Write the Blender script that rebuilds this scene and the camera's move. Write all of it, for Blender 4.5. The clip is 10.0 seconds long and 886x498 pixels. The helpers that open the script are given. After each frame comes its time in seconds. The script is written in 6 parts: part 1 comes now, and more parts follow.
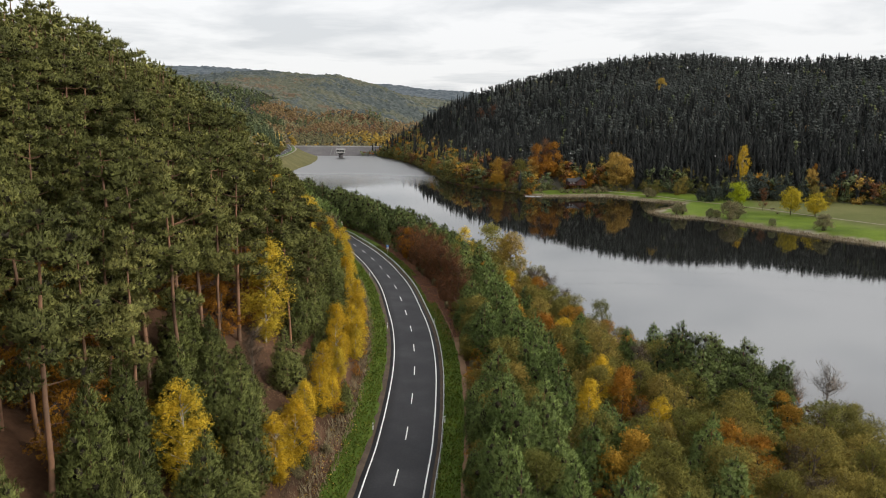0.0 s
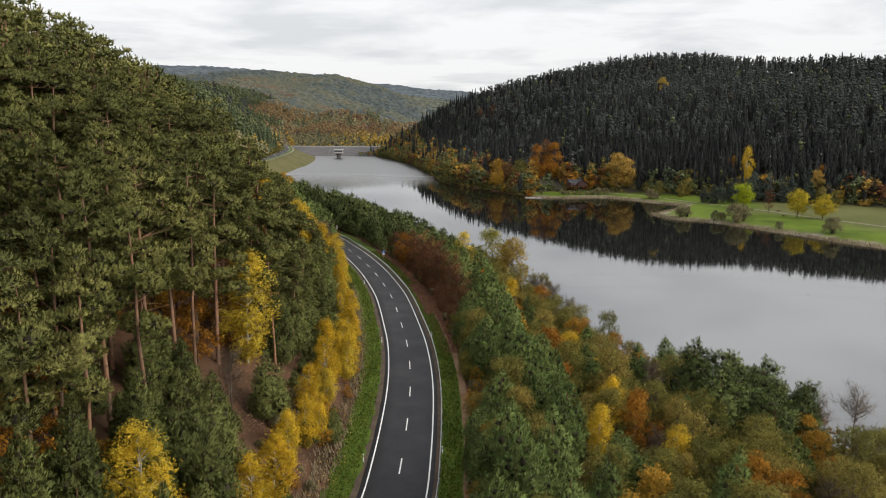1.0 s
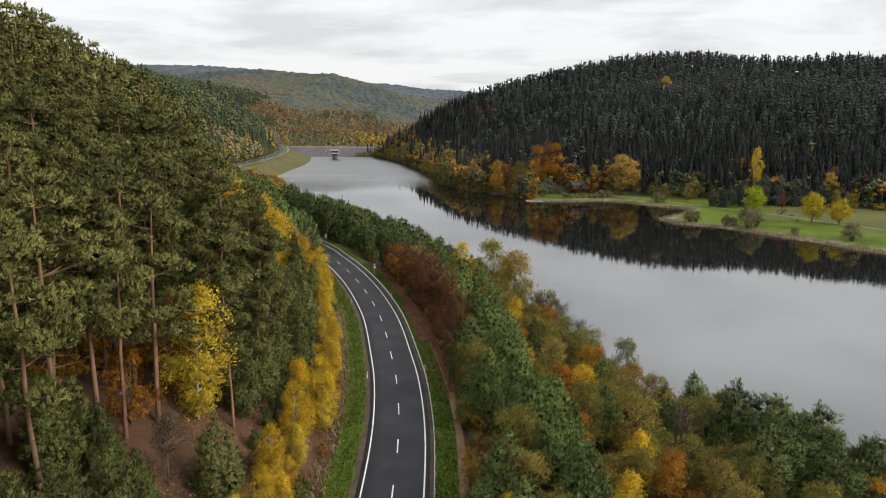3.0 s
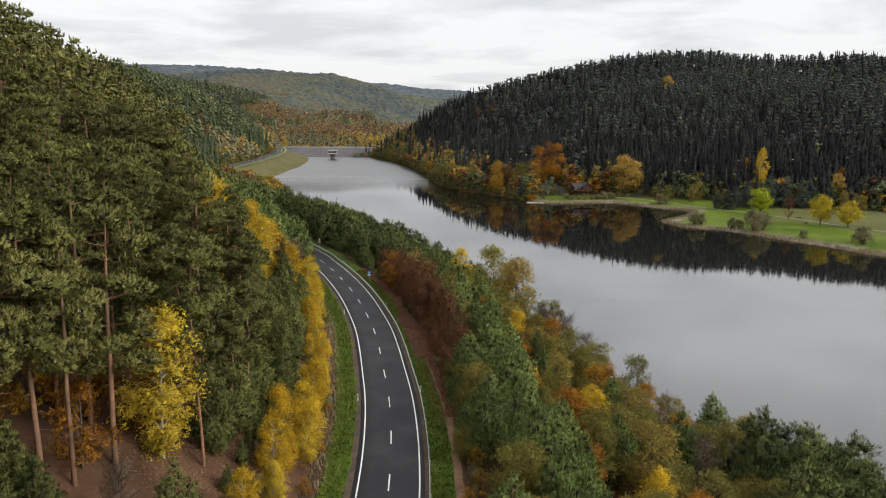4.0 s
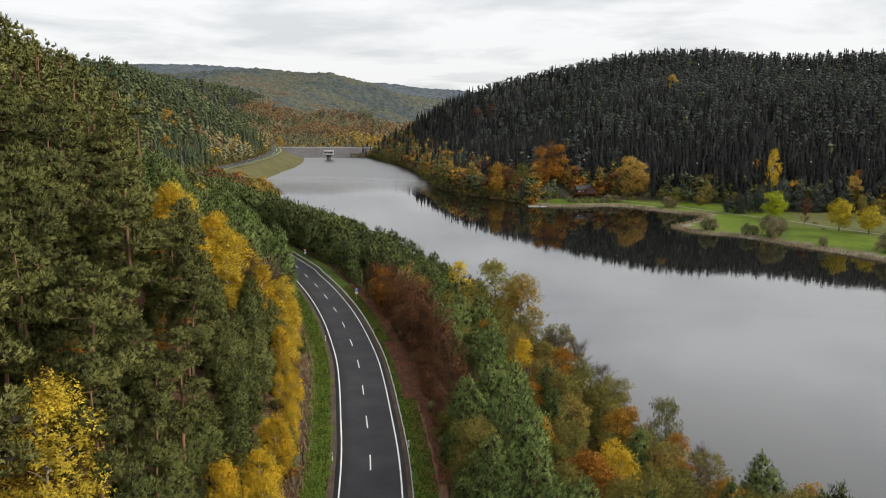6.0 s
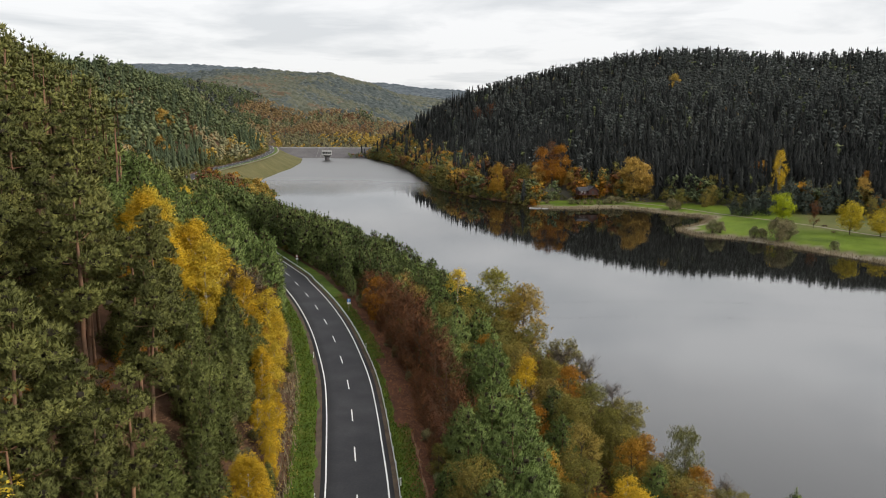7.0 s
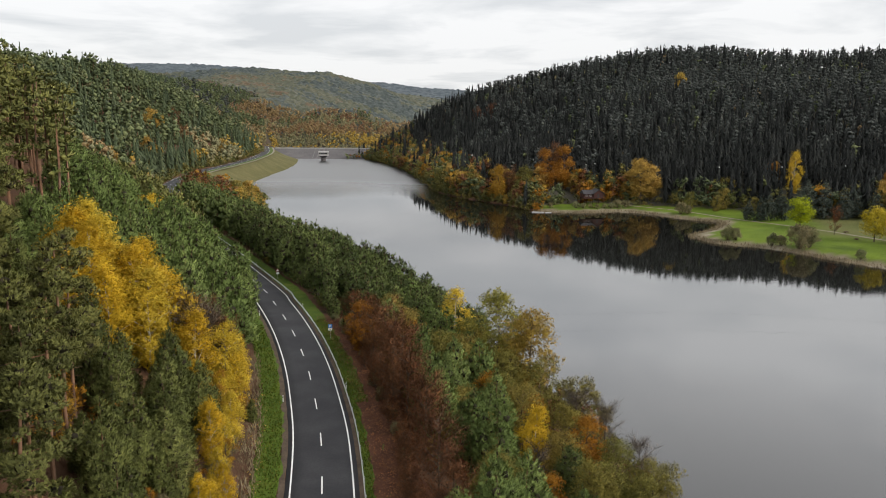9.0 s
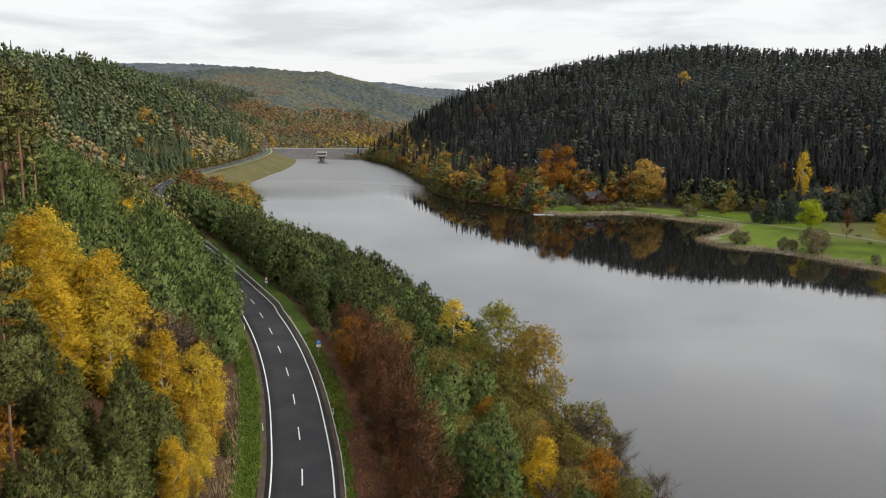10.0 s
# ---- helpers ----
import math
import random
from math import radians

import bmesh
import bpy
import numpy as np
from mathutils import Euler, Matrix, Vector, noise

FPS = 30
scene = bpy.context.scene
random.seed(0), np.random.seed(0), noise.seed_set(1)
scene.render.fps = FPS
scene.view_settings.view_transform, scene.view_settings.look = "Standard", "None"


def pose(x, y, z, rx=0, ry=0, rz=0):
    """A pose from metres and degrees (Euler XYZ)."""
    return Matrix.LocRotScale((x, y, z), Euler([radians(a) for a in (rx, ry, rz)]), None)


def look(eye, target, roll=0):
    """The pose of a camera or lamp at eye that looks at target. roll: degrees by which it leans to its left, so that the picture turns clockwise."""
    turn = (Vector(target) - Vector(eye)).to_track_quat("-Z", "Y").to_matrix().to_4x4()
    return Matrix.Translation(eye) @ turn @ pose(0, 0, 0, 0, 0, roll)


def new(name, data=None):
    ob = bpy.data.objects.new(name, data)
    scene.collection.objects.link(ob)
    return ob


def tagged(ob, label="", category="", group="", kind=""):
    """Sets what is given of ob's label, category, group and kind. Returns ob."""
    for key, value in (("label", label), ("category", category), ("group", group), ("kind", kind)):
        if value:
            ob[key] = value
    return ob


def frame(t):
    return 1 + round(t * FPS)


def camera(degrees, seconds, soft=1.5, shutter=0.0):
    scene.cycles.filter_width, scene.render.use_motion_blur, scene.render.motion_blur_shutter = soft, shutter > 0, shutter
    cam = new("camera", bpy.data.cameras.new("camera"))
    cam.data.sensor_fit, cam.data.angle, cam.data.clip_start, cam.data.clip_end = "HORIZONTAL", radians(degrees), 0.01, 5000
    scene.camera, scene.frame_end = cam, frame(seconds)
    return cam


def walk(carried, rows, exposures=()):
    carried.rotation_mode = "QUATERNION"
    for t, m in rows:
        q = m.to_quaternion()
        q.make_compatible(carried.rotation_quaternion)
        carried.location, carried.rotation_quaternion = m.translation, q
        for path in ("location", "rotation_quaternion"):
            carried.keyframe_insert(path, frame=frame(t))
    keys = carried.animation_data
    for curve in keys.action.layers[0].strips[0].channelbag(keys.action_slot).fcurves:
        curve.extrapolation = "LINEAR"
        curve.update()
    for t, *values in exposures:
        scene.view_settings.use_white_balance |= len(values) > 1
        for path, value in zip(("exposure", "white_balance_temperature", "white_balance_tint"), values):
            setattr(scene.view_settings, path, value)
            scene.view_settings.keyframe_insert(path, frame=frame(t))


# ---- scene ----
# ======== camera and its flight ========
cam = camera(62.2, 10.0, soft=1.0)
PATH = [
    (0, (8.596, -79.979, 40.893), (4.235, 18.327, 23.090), 0.445),
    (0.5, (8.490, -75.538, 40.975), (4.187, 22.770, 23.166), 0.445),
    (1, (8.401, -71.061, 41.048), (4.151, 27.247, 23.231), 0.445),
    (1.5, (8.326, -66.550, 41.112), (4.128, 31.759, 23.287), 0.445),
    (2, (8.265, -62.002, 41.167), (4.115, 36.307, 23.333), 0.445),
    (2.5, (8.217, -57.419, 41.213), (4.112, 40.890, 23.369), 0.445),
    (3, (8.181, -52.800, 41.250), (4.117, 45.510, 23.397), 0.445),
    (3.5, (8.156, -48.143, 41.279), (4.130, 50.166, 23.416), 0.445),
    (4, (8.141, -43.450, 41.299), (4.150, 54.859, 23.426), 0.445),
    (4.5, (8.135, -38.720, 41.310), (4.174, 59.588, 23.428), 0.445),
    (5, (8.137, -33.952, 41.314), (4.203, 64.356, 23.423), 0.445),
    (5.5, (8.147, -29.146, 41.308), (4.236, 69.161, 23.409), 0.445),
    (6, (8.162, -24.303, 41.295), (4.270, 74.004, 23.389), 0.445),
    (6.5, (8.183, -19.420, 41.274), (4.305, 78.886, 23.361), 0.445),
    (7, (8.209, -14.500, 41.244), (4.340, 83.806, 23.326), 0.445),
    (7.5, (8.238, -9.540, 41.207), (4.374, 88.765, 23.285), 0.445),
    (8, (8.270, -4.540, 41.162), (4.406, 93.764, 23.237), 0.445),
    (8.5, (8.303, 0.499, 41.110), (4.435, 98.803, 23.184), 0.445),
    (9, (8.337, 5.578, 41.050), (4.459, 103.882, 23.125), 0.445),
    (9.5, (8.370, 10.697, 40.983), (4.477, 109.001, 23.060), 0.445),
    (10, (8.403, 15.857, 40.908), (4.490, 114.161, 22.990), 0.445),
]
walk(cam, [(t, look(eye, target, roll)) for t, eye, target, roll in PATH])

# ======== sky and light: bright overcast ========
scene.view_settings.exposure = 0.05
world = bpy.data.worlds.new("overcast_sky")
scene.world = world
world.use_nodes = True
wn, wl = world.node_tree.nodes, world.node_tree.links
wn.clear()
w_out = wn.new("ShaderNodeOutputWorld")
w_bg = wn.new("ShaderNodeBackground")
w_sky = wn.new("ShaderNodeTexSky")
w_sky.sky_type, w_sky.sun_disc = "NISHITA", False
w_sky.sun_elevation, w_sky.sun_rotation = radians(30), radians(109)
w_dim = wn.new("ShaderNodeVectorMath")
w_dim.operation = "SCALE"
w_dim.inputs["Scale"].default_value = 0.10
w_co = wn.new("ShaderNodeTexCoord")
w_sep = wn.new("ShaderNodeSeparateXYZ")
w_up = wn.new("ShaderNodeMath")
w_up.operation, w_up.inputs[1].default_value = "MAXIMUM", 0.0
w_add = wn.new("ShaderNodeMath")
w_add.operation, w_add.inputs[1].default_value = "ADD", 0.08
w_plane = wn.new("ShaderNodeVectorMath")
w_plane.operation = "DIVIDE"
w_comb = wn.new("ShaderNodeCombineXYZ")
w_noise = wn.new("ShaderNodeTexNoise")
w_noise.inputs["Scale"].default_value = 0.9
w_noise.inputs["Detail"].default_value = 7
w_noise.inputs["Roughness"].default_value = 0.55
w_noise.inputs["Distortion"].default_value = 0.3
w_ramp = wn.new("ShaderNodeValToRGB")
w_ramp.color_ramp.elements[0].position, w_ramp.color_ramp.elements[1].position = 0.36, 0.56
w_ramp.color_ramp.elements[0].color = (0.70, 0.715, 0.735, 1)
w_ramp.color_ramp.elements[1].color = (0.91, 0.91, 0.915, 1)
w_mix = wn.new("ShaderNodeMixRGB")
w_mix.inputs["Fac"].default_value = 0.92
wl.new(w_co.outputs["Generated"], w_sep.inputs[0])
wl.new(w_sep.outputs["Z"], w_up.inputs[0])
wl.new(w_up.outputs[0], w_add.inputs[0])
for axis in "XYZ":
    wl.new(w_add.outputs[0], w_comb.inputs[axis])
wl.new(w_co.outputs["Generated"], w_plane.inputs[0])
wl.new(w_comb.outputs[0], w_plane.inputs[1])
wl.new(w_plane.outputs[0], w_noise.inputs["Vector"])
wl.new(w_noise.outputs["Fac"], w_ramp.inputs["Fac"])
wl.new(w_sky.outputs[0], w_dim.inputs[0])
wl.new(w_dim.outputs[0], w_mix.inputs["Color1"])
wl.new(w_ramp.outputs[0], w_mix.inputs["Color2"])
w_grad = wn.new("ShaderNodeValToRGB")     # band brighter than horizon and zenith, added above the view to brighten the lake
for pos, v in ((0.15, 0.108), (0.30, 0.215), (0.48, 0.19), (0.68, 0.12)):
    w_grad.color_ramp.elements.new(pos).color = (v, v, v, 1)
w_grad.color_ramp.elements[0].color, w_grad.color_ramp.elements[-1].color = (0.098, 0.098, 0.098, 1), (0.10, 0.10, 0.10, 1)
w_ten = wn.new("ShaderNodeMath")
w_ten.operation, w_ten.inputs[1].default_value = "MULTIPLY", 10.0
wl.new(w_grad.outputs[0], w_ten.inputs[0])
w_lum = wn.new("ShaderNodeVectorMath")
w_lum.operation = "SCALE"
wl.new(w_up.outputs[0], w_grad.inputs[0])
wl.new(w_mix.outputs[0], w_lum.inputs[0])
wl.new(w_ten.outputs[0], w_lum.inputs["Scale"])
wl.new(w_lum.outputs[0], w_bg.inputs["Color"])
wl.new(w_bg.outputs[0], w_out.inputs["Surface"])
w_bg.inputs["Strength"].default_value = 1.0

sun = new("sun", bpy.data.lights.new("sun", "SUN"))
sun.data.energy, sun.data.angle, sun.data.color = 2.9, radians(30), (1.0, 0.94, 0.85)
sun.matrix_world = look((100, -35, 62), (0, 0, 0))

# ======== plan: road, shore, crests ========
LAKE = -10.9
ROAD = [(-20, -130), (-7, -70), (-1.2, -28), (0, 0), (0, 12), (-0.4, 23.9), (-1.1, 36), (-2.3, 48), (-4, 60), (-6.2, 71.8),
        (-8.5, 83.6), (-11.1, 95.3), (-14.3, 106.8), (-17.8, 118.3), (-21.7, 129.6), (-26, 140.8), (-30.7, 151.9), (-35.7, 162.8),
        (-40.9, 173.6), (-78, 238), (-108, 286), (-134, 335), (-154, 387), (-172, 443), (-186, 520), (-190, 600), (-198, 690), (-218, 805), (-262, 960)]
NEAR_SHORE = [(95, -150), (82, -60), (76, 0), (73, 25), (66, 47), (48, 67), (39, 85), (34, 105), (29, 130), (18, 152), (6, 176),
              (-12, 204), (-32, 237), (-52, 268), (-74, 303), (-95, 350), (-109, 411), (-148, 522), (-160, 569), (-165, 626),
              (-169, 696), (-178, 774), (-196, 868)]
FAR_SHORE = [(-121, 884), (-101, 834), (-83, 789), (-65, 733), (-48, 666), (-33, 599), (-20, 527), (-11, 494), (-2, 478), (9, 462), (26, 440), (37, 424), (43, 409), (67, 405), (89, 412),
             (102, 406), (113, 392), (124, 381), (133, 374), (122, 350), (106, 332), (112, 311), (125, 304), (134, 294), (143, 279),
             (151, 268), (162, 250), (178, 227), (205, 190), (240, 130), (270, 40), (280, -150)]
MEADOW_EDGE = [(330, -150), (345, 60), (330, 200), (300, 280), (240, 345), (185, 390), (149, 414), (116, 428), (77, 438), (50, 424)]
CREST_NEAR = [(-125, -200, 46), (-100, -50, 46), (-98, 30, 46), (-102, 100, 46), (-118, 160, 45), (-138, 210, 40), (-200, 290, 38),
              (-290, 400, 62), (-310, 500, 68), (-325, 600, 70), (-335, 720, 72), (-350, 820, 66), (-345, 950, 54), (-325, 1050, 32), (-290, 1150, 0)]
CREST_FAR = [(-125, 925, -8), (-82, 885, 10), (-50, 872, 35), (-9, 868, 53), (47, 860, 70), (117, 870, 86), (183, 850, 96), (243, 820, 98), (295, 780, 92),
             (340, 740, 87), (418, 700, 86), (600, 560, 90), (760, 300, 90), (800, -200, 90)]
NORTH_A = [(-1900, 2100, 128), (-1089, 2200, 145), (-915, 2200, 149), (-828, 2200, 155), (-741, 2200, 163), (-638, 2200, 167), (-569, 2200, 161), (-501, 2200, 155), (-416, 2200, 154),
           (-382, 2200, 146), (-331, 2200, 133), (-297, 2200, 125), (-229, 2200, 100), (-161, 2200, 72), (-127, 2200, 56), (-22, 2200, 30)]
NORTH_B = [(-2600, 3600, 250), (-2055, 3600, 262), (-1629, 3600, 267), (-1348, 3600, 266), (-1069, 3600, 251), (-930, 3600, 238), (-760, 3600, 205), (-598, 3600, 187), (-432, 3600, 185),
           (-377, 3600, 180), (-267, 3600, 164), (-157, 3600, 157), (-61, 3600, 152), (35, 3600, 139), (173, 3600, 100), (600, 3600, 80)]
NORTH_C = [(-760, 1180, 112), (-563, 1180, 100), (-452, 1180, 80), (-385, 1180, 70), (-333, 1180, 57), (-297, 1180, 42), (-258, 1180, 33), (-235, 1180, 40), (-172, 1180, 39), (-146, 1180, 27), (-115, 1180, 18),
           (40, 1230, 30), (200, 1150, 60)]


def smooth_line(points, step):
    """Catmull-Rom through the points, resampled about every step metres."""
    p = np.array(points, float)
    p = np.vstack([2 * p[0] - p[1], p, 2 * p[-1] - p[-2]])
    out = []
    for i in range(1, len(p) - 2):
        a, b, c, d = p[i - 1:i + 3]
        n = max(2, int(np.linalg.norm(c - b) / step))
        for t in np.arange(n) / n:
            out.append(0.5 * (2 * b + (c - a) * t + (2 * a - 5 * b + 4 * c - d) * t * t + (3 * b - a - 3 * c + d) * t ** 3))
    out.append(p[-2])
    return np.array(out)


def line_distance(x, y, line):
    """Distance to a polyline, the side (positive: left of its direction), the place along it and the line's further columns there."""
    line = np.asarray(line, float)
    best = np.full(x.shape, 1e18)
    side, along = np.zeros(x.shape), np.zeros(x.shape)
    for i in range(len(line) - 1):
        a, b = line[i, :2], line[i + 1, :2]
        d = b - a
        t = np.clip(((x - a[0]) * d[0] + (y - a[1]) * d[1]) / (d @ d), 0, 1)
        ex, ey = x - a[0] - t * d[0], y - a[1] - t * d[1]
        q = ex * ex + ey * ey
        m = q < best
        best = np.where(m, q, best)
        side = np.where(m, np.sign(d[0] * ey - d[1] * ex), side)
        along = np.where(m, i + t, along)
    extra = np.interp(along, np.arange(len(line)), line[:, 2]) if line.shape[1] > 2 else None
    return np.sqrt(best), side, along, extra


def inside(x, y, poly):
    p = np.asarray(poly, float)
    hit = np.zeros(x.shape, bool)
    for (ax, ay), (bx, by) in zip(p, np.roll(p, -1, 0)):
        if ay != by:
            hit ^= ((ay > y) != (by > y)) & (x < (bx - ax) * (y - ay) / (by - ay) + ax)
    return hit


SHORE = smooth_line(NEAR_SHORE, 12)
SHORE_EAST = smooth_line(FAR_SHORE, 9)
LAKE_POLY = np.vstack([SHORE, SHORE_EAST])
MEADOW = np.vstack([SHORE_EAST[np.argmin(np.hypot(SHORE_EAST[:, 0] - 43, SHORE_EAST[:, 1] - 409)):], np.array(MEADOW_EDGE, float)])
ROAD_LINE = smooth_line(ROAD, 3)
ROAD_PLAN = smooth_line(ROAD, 8)


def sstep(a, b, v):
    t = np.clip((v - a) / (b - a), 0, 1)
    return t * t * (3 - 2 * t)


def wobble(x, y, k):
    """Cheap smooth unevenness between about -1 and 1, k: size of its waves in metres."""
    return (np.sin(x / k + 1.7 * np.sin(y / k * 0.71 + 0.5)) + np.sin(y / k * 1.13 + 1.3 * np.sin(x / k * 0.63 + 2.1))) * 0.5


def site(x, y):
    """Ground height and the distances that plan the planting."""
    x, y = np.asarray(x, float), np.asarray(y, float)
    wd, _, _, _ = line_distance(x, y, SHORE)
    ed, _, _, _ = line_distance(x, y, SHORE_EAST)
    wet = inside(x, y, LAKE_POLY) | ((y < -150) & (x > 95) & (x < 280))
    mead = inside(x, y, MEADOW)
    rd, rs, ra, _ = line_distance(x, y, ROAD_PLAN)
    left = rs > 0
    east = (ed < wd) & ~left
    dl = np.minimum(wd, ed)
    # strip between road and shore
    r6 = np.maximum(rd - 9.5, 0)
    strip = LAKE * (r6 / (r6 + np.maximum(dl, 0.01))) ** 0.8
    # hillside above the road
    cd, cs, _, ch = line_distance(x, y, CREST_NEAR)
    t = r6 / (r6 + cd + 0.01)
    hill = ch * np.where(cs > 0, 0.75 + 0.25 * t, t ** 0.9) * (1 + 0.05 * wobble(x, y, 30))
    # far bank
    md, _, _, _ = line_distance(x, y, MEADOW)
    fd, fs, _, fh = line_distance(x, y, CREST_FAR)
    out = np.where(mead, 0, np.minimum(np.maximum(ed - 6, 0), md))
    t = out / (out + fd + 0.01)
    bank = LAKE + 0.4 + np.minimum(ed, 8) * 0.12 + 0.022 * np.minimum(ed, 90)
    far = bank + (fh - bank) * np.where(fs > 0, 0.8 + 0.2 * t, t) + 2.5 * wobble(x, y, 45) * np.minimum(out / 60, 1)
    z = np.where(left, hill, np.where(east, far, strip))
    # valley behind the dam and the far hills
    north = np.full(x.shape, -22.0)
    for line, slope in ((NORTH_C, 0.16), (NORTH_A, 0.17), (NORTH_B, 0.14)):
        d, _, _, h = line_distance(x, y, line)
        north = np.maximum(north, h - slope * d + (7 * wobble(x, y, 130) + 3 * wobble(x, y, 40)) * np.minimum(d / 90, 1))
    gap = sstep(98, 132, -x) * sstep(866, 880, y)      # the valley floor right behind the dam
    z = np.where(left, z, z * (1 - gap) - 20 * gap)
    n = sstep(930, 1080, y) * sstep(-60, 60, y - 930)
    z = z * (1 - n) + north * n
    z = np.where(wet, LAKE - np.minimum(5, 0.3 * dl + 0.2), z)
    flat = 1 - sstep(9.5, 13, rd)
    z = np.where(wet, z, z * (1 - flat) - 0.06 * flat)
    return z, dict(road=rd, left=left, along=ra, shore=dl, wet=wet, east=east & (y < 1000), meadow=mead, crest=cd, north=n, out=out)


def height(x, y):
    return float(site(np.array([x]), np.array([y]))[0][0])

# ======== materials ========
def material(name):
    m = bpy.data.materials.new(name)
    m.use_nodes = True
    n = m.node_tree.nodes
    return m, n, m.node_tree.links, n["Principled BSDF"]


def node(n, kind, **inputs):
    o = n.new(kind)
    for k, v in inputs.items():
        o.inputs[k].default_value = v
    return o


def noise_fac(n, l, scale, detail=4, rough=0.55, space="world"):
    if space == "world":
        g = n.new("ShaderNodeNewGeometry").outputs["Position"]
    else:
        g = n.new("ShaderNodeTexCoord").outputs["Object"]
    t = node(n, "ShaderNodeTexNoise", Scale=scale, Detail=detail, Roughness=rough)
    l.new(g, t.inputs["Vector"])
    return t.outputs["Fac"]


def ramp(n, l, fac, stops):
    r = n.new("ShaderNodeValToRGB")
    e = r.color_ramp.elements
    while len(e) < len(stops):
        e.new(0.5)
    for i, (pos, col) in enumerate(stops):
        e[i].position, e[i].color = pos, (*col, 1)
    l.new(fac, r.inputs["Fac"])
    return r.outputs["Color"]


def mix(n, l, fac, a, b, blend="MIX"):
    m = n.new("ShaderNodeMixRGB")
    m.blend_type = blend
    for sock, v in (("Fac", fac), ("Color1", a), ("Color2", b)):
        if hasattr(v, "is_linked"):
            l.new(v, m.inputs[sock])
        elif sock == "Fac":
            m.inputs[sock].default_value = v
        else:
            m.inputs[sock].default_value = (*v, 1)
    return m.outputs["Color"]


def bump(n, l, p, fac, strength, distance):
    b = node(n, "ShaderNodeBump", Strength=strength, Distance=distance)
    l.new(fac, b.inputs["Height"])
    l.new(b.outputs[0], p.inputs["Normal"])


def plain(name, stops, scale, rough=0.8, fine=None, bumps=0.0, metal=0.0, space="world"):
    """Surface with colour varied at two scales by noise."""
    m, n, l, p = material(name)
    big = noise_fac(n, l, scale, 4, space=space)
    c = ramp(n, l, big, stops)
    small = noise_fac(n, l, fine or scale * 9, 6, 0.65, space)
    c = mix(n, l, 0.35, c, ramp(n, l, small, [(0.3, (0.45, 0.45, 0.45)), (0.7, (1.35, 1.35, 1.35))]), "MULTIPLY")
    l.new(c, p.inputs["Base Color"])
    p.inputs["Roughness"].default_value = rough
    p.inputs["Metallic"].default_value = metal
    p.inputs["Specular IOR Level"].default_value = 0.15 if rough > 0.5 else 0.4
    if bumps:
        bump(n, l, p, small, 0.6, bumps)
    return m


def foliage(name, dark, mid, light, translucent=0.06, spread=1.0, speckle=1.0):
    """Leaves or needles: tone by tree, by bough and by leaf."""
    m, n, l, p = material(name)
    tint = n.new("ShaderNodeAttribute")
    tint.attribute_name = "tint"
    info = n.new("ShaderNodeObjectInfo")
    add = n.new("ShaderNodeMath")
    l.new(tint.outputs["Fac"], add.inputs[0])
    l.new(info.outputs["Random"], add.inputs[1])
    fr = n.new("ShaderNodeMath")
    fr.operation = "FRACT"
    l.new(add.outputs[0], fr.inputs[0])
    tree = ramp(n, l, fr.outputs[0], [(0.0, dark), (0.5, mid), (1.0, light)])
    bough = ramp(n, l, noise_fac(n, l, 0.5, 2), [(0.32, (0.62, 0.64, 0.66)), (0.68, (1.3, 1.28, 1.2))])
    c = mix(n, l, 0.8 * spread, tree, bough, "MULTIPLY")
    grain = noise_fac(n, l, 3.2, 4, 0.75)
    c = mix(n, l, 0.7 * speckle, c, ramp(n, l, grain, [(0.34, (0.42, 0.43, 0.46)), (0.52, (1.0, 1.0, 1.0)), (0.68, (1.7, 1.65, 1.45))]), "MULTIPLY")
    geo = n.new("ShaderNodeNewGeometry")
    leaf = ramp(n, l, geo.outputs["Random Per Island"], [(0.0, (0.6, 0.6, 0.64)), (0.8, (1.1, 1.1, 1.05)), (1.0, (1.6, 1.5, 1.3))])
    c = mix(n, l, 0.5 * speckle, c, leaf, "MULTIPLY")
    l.new(c, p.inputs["Base Color"])
    p.inputs["Roughness"].default_value = 0.6
    p.inputs["Specular IOR Level"].default_value = 0.06
    if speckle > 0.6:
        bump(n, l, p, grain, 0.3, 0.15)
    tr = n.new("ShaderNodeBsdfTranslucent")
    l.new(c, tr.inputs["Color"])
    ms = n.new("ShaderNodeMixShader")
    ms.inputs[0].default_value = translucent
    l.new(p.outputs[0], ms.inputs[1])
    l.new(tr.outputs[0], ms.inputs[2])
    l.new(ms.outputs[0], n["Material Output"].inputs["Surface"])
    return m


M_PINE = foliage("pine_needles", (0.096, 0.102, 0.035), (0.144, 0.148, 0.047), (0.198, 0.194, 0.064))
M_YOUNG = foliage("lakeside_pine_needles", (0.094, 0.132, 0.040), (0.132, 0.178, 0.054), (0.178, 0.228, 0.074))
M_SLOPEPINE = foliage("slope_pine_needles", (0.088, 0.102, 0.033), (0.126, 0.142, 0.044), (0.174, 0.188, 0.062))
M_SHOREOLIVE = foliage("shore_olive_leaves", (0.095, 0.108, 0.038), (0.149, 0.142, 0.046), (0.223, 0.176, 0.054), 0.2, speckle=0.5)
# distant autumn leaves greyed, with haze put into the colour
M_DISTORANGE_HAZE = foliage("distant_autumn_leaves", (0.092, 0.071, 0.053), (0.111, 0.082, 0.056), (0.128, 0.095, 0.061), speckle=0.5)
M_DARKPINE = foliage("dark_pine_needles", (0.070, 0.094, 0.032), (0.098, 0.126, 0.042), (0.136, 0.166, 0.056))
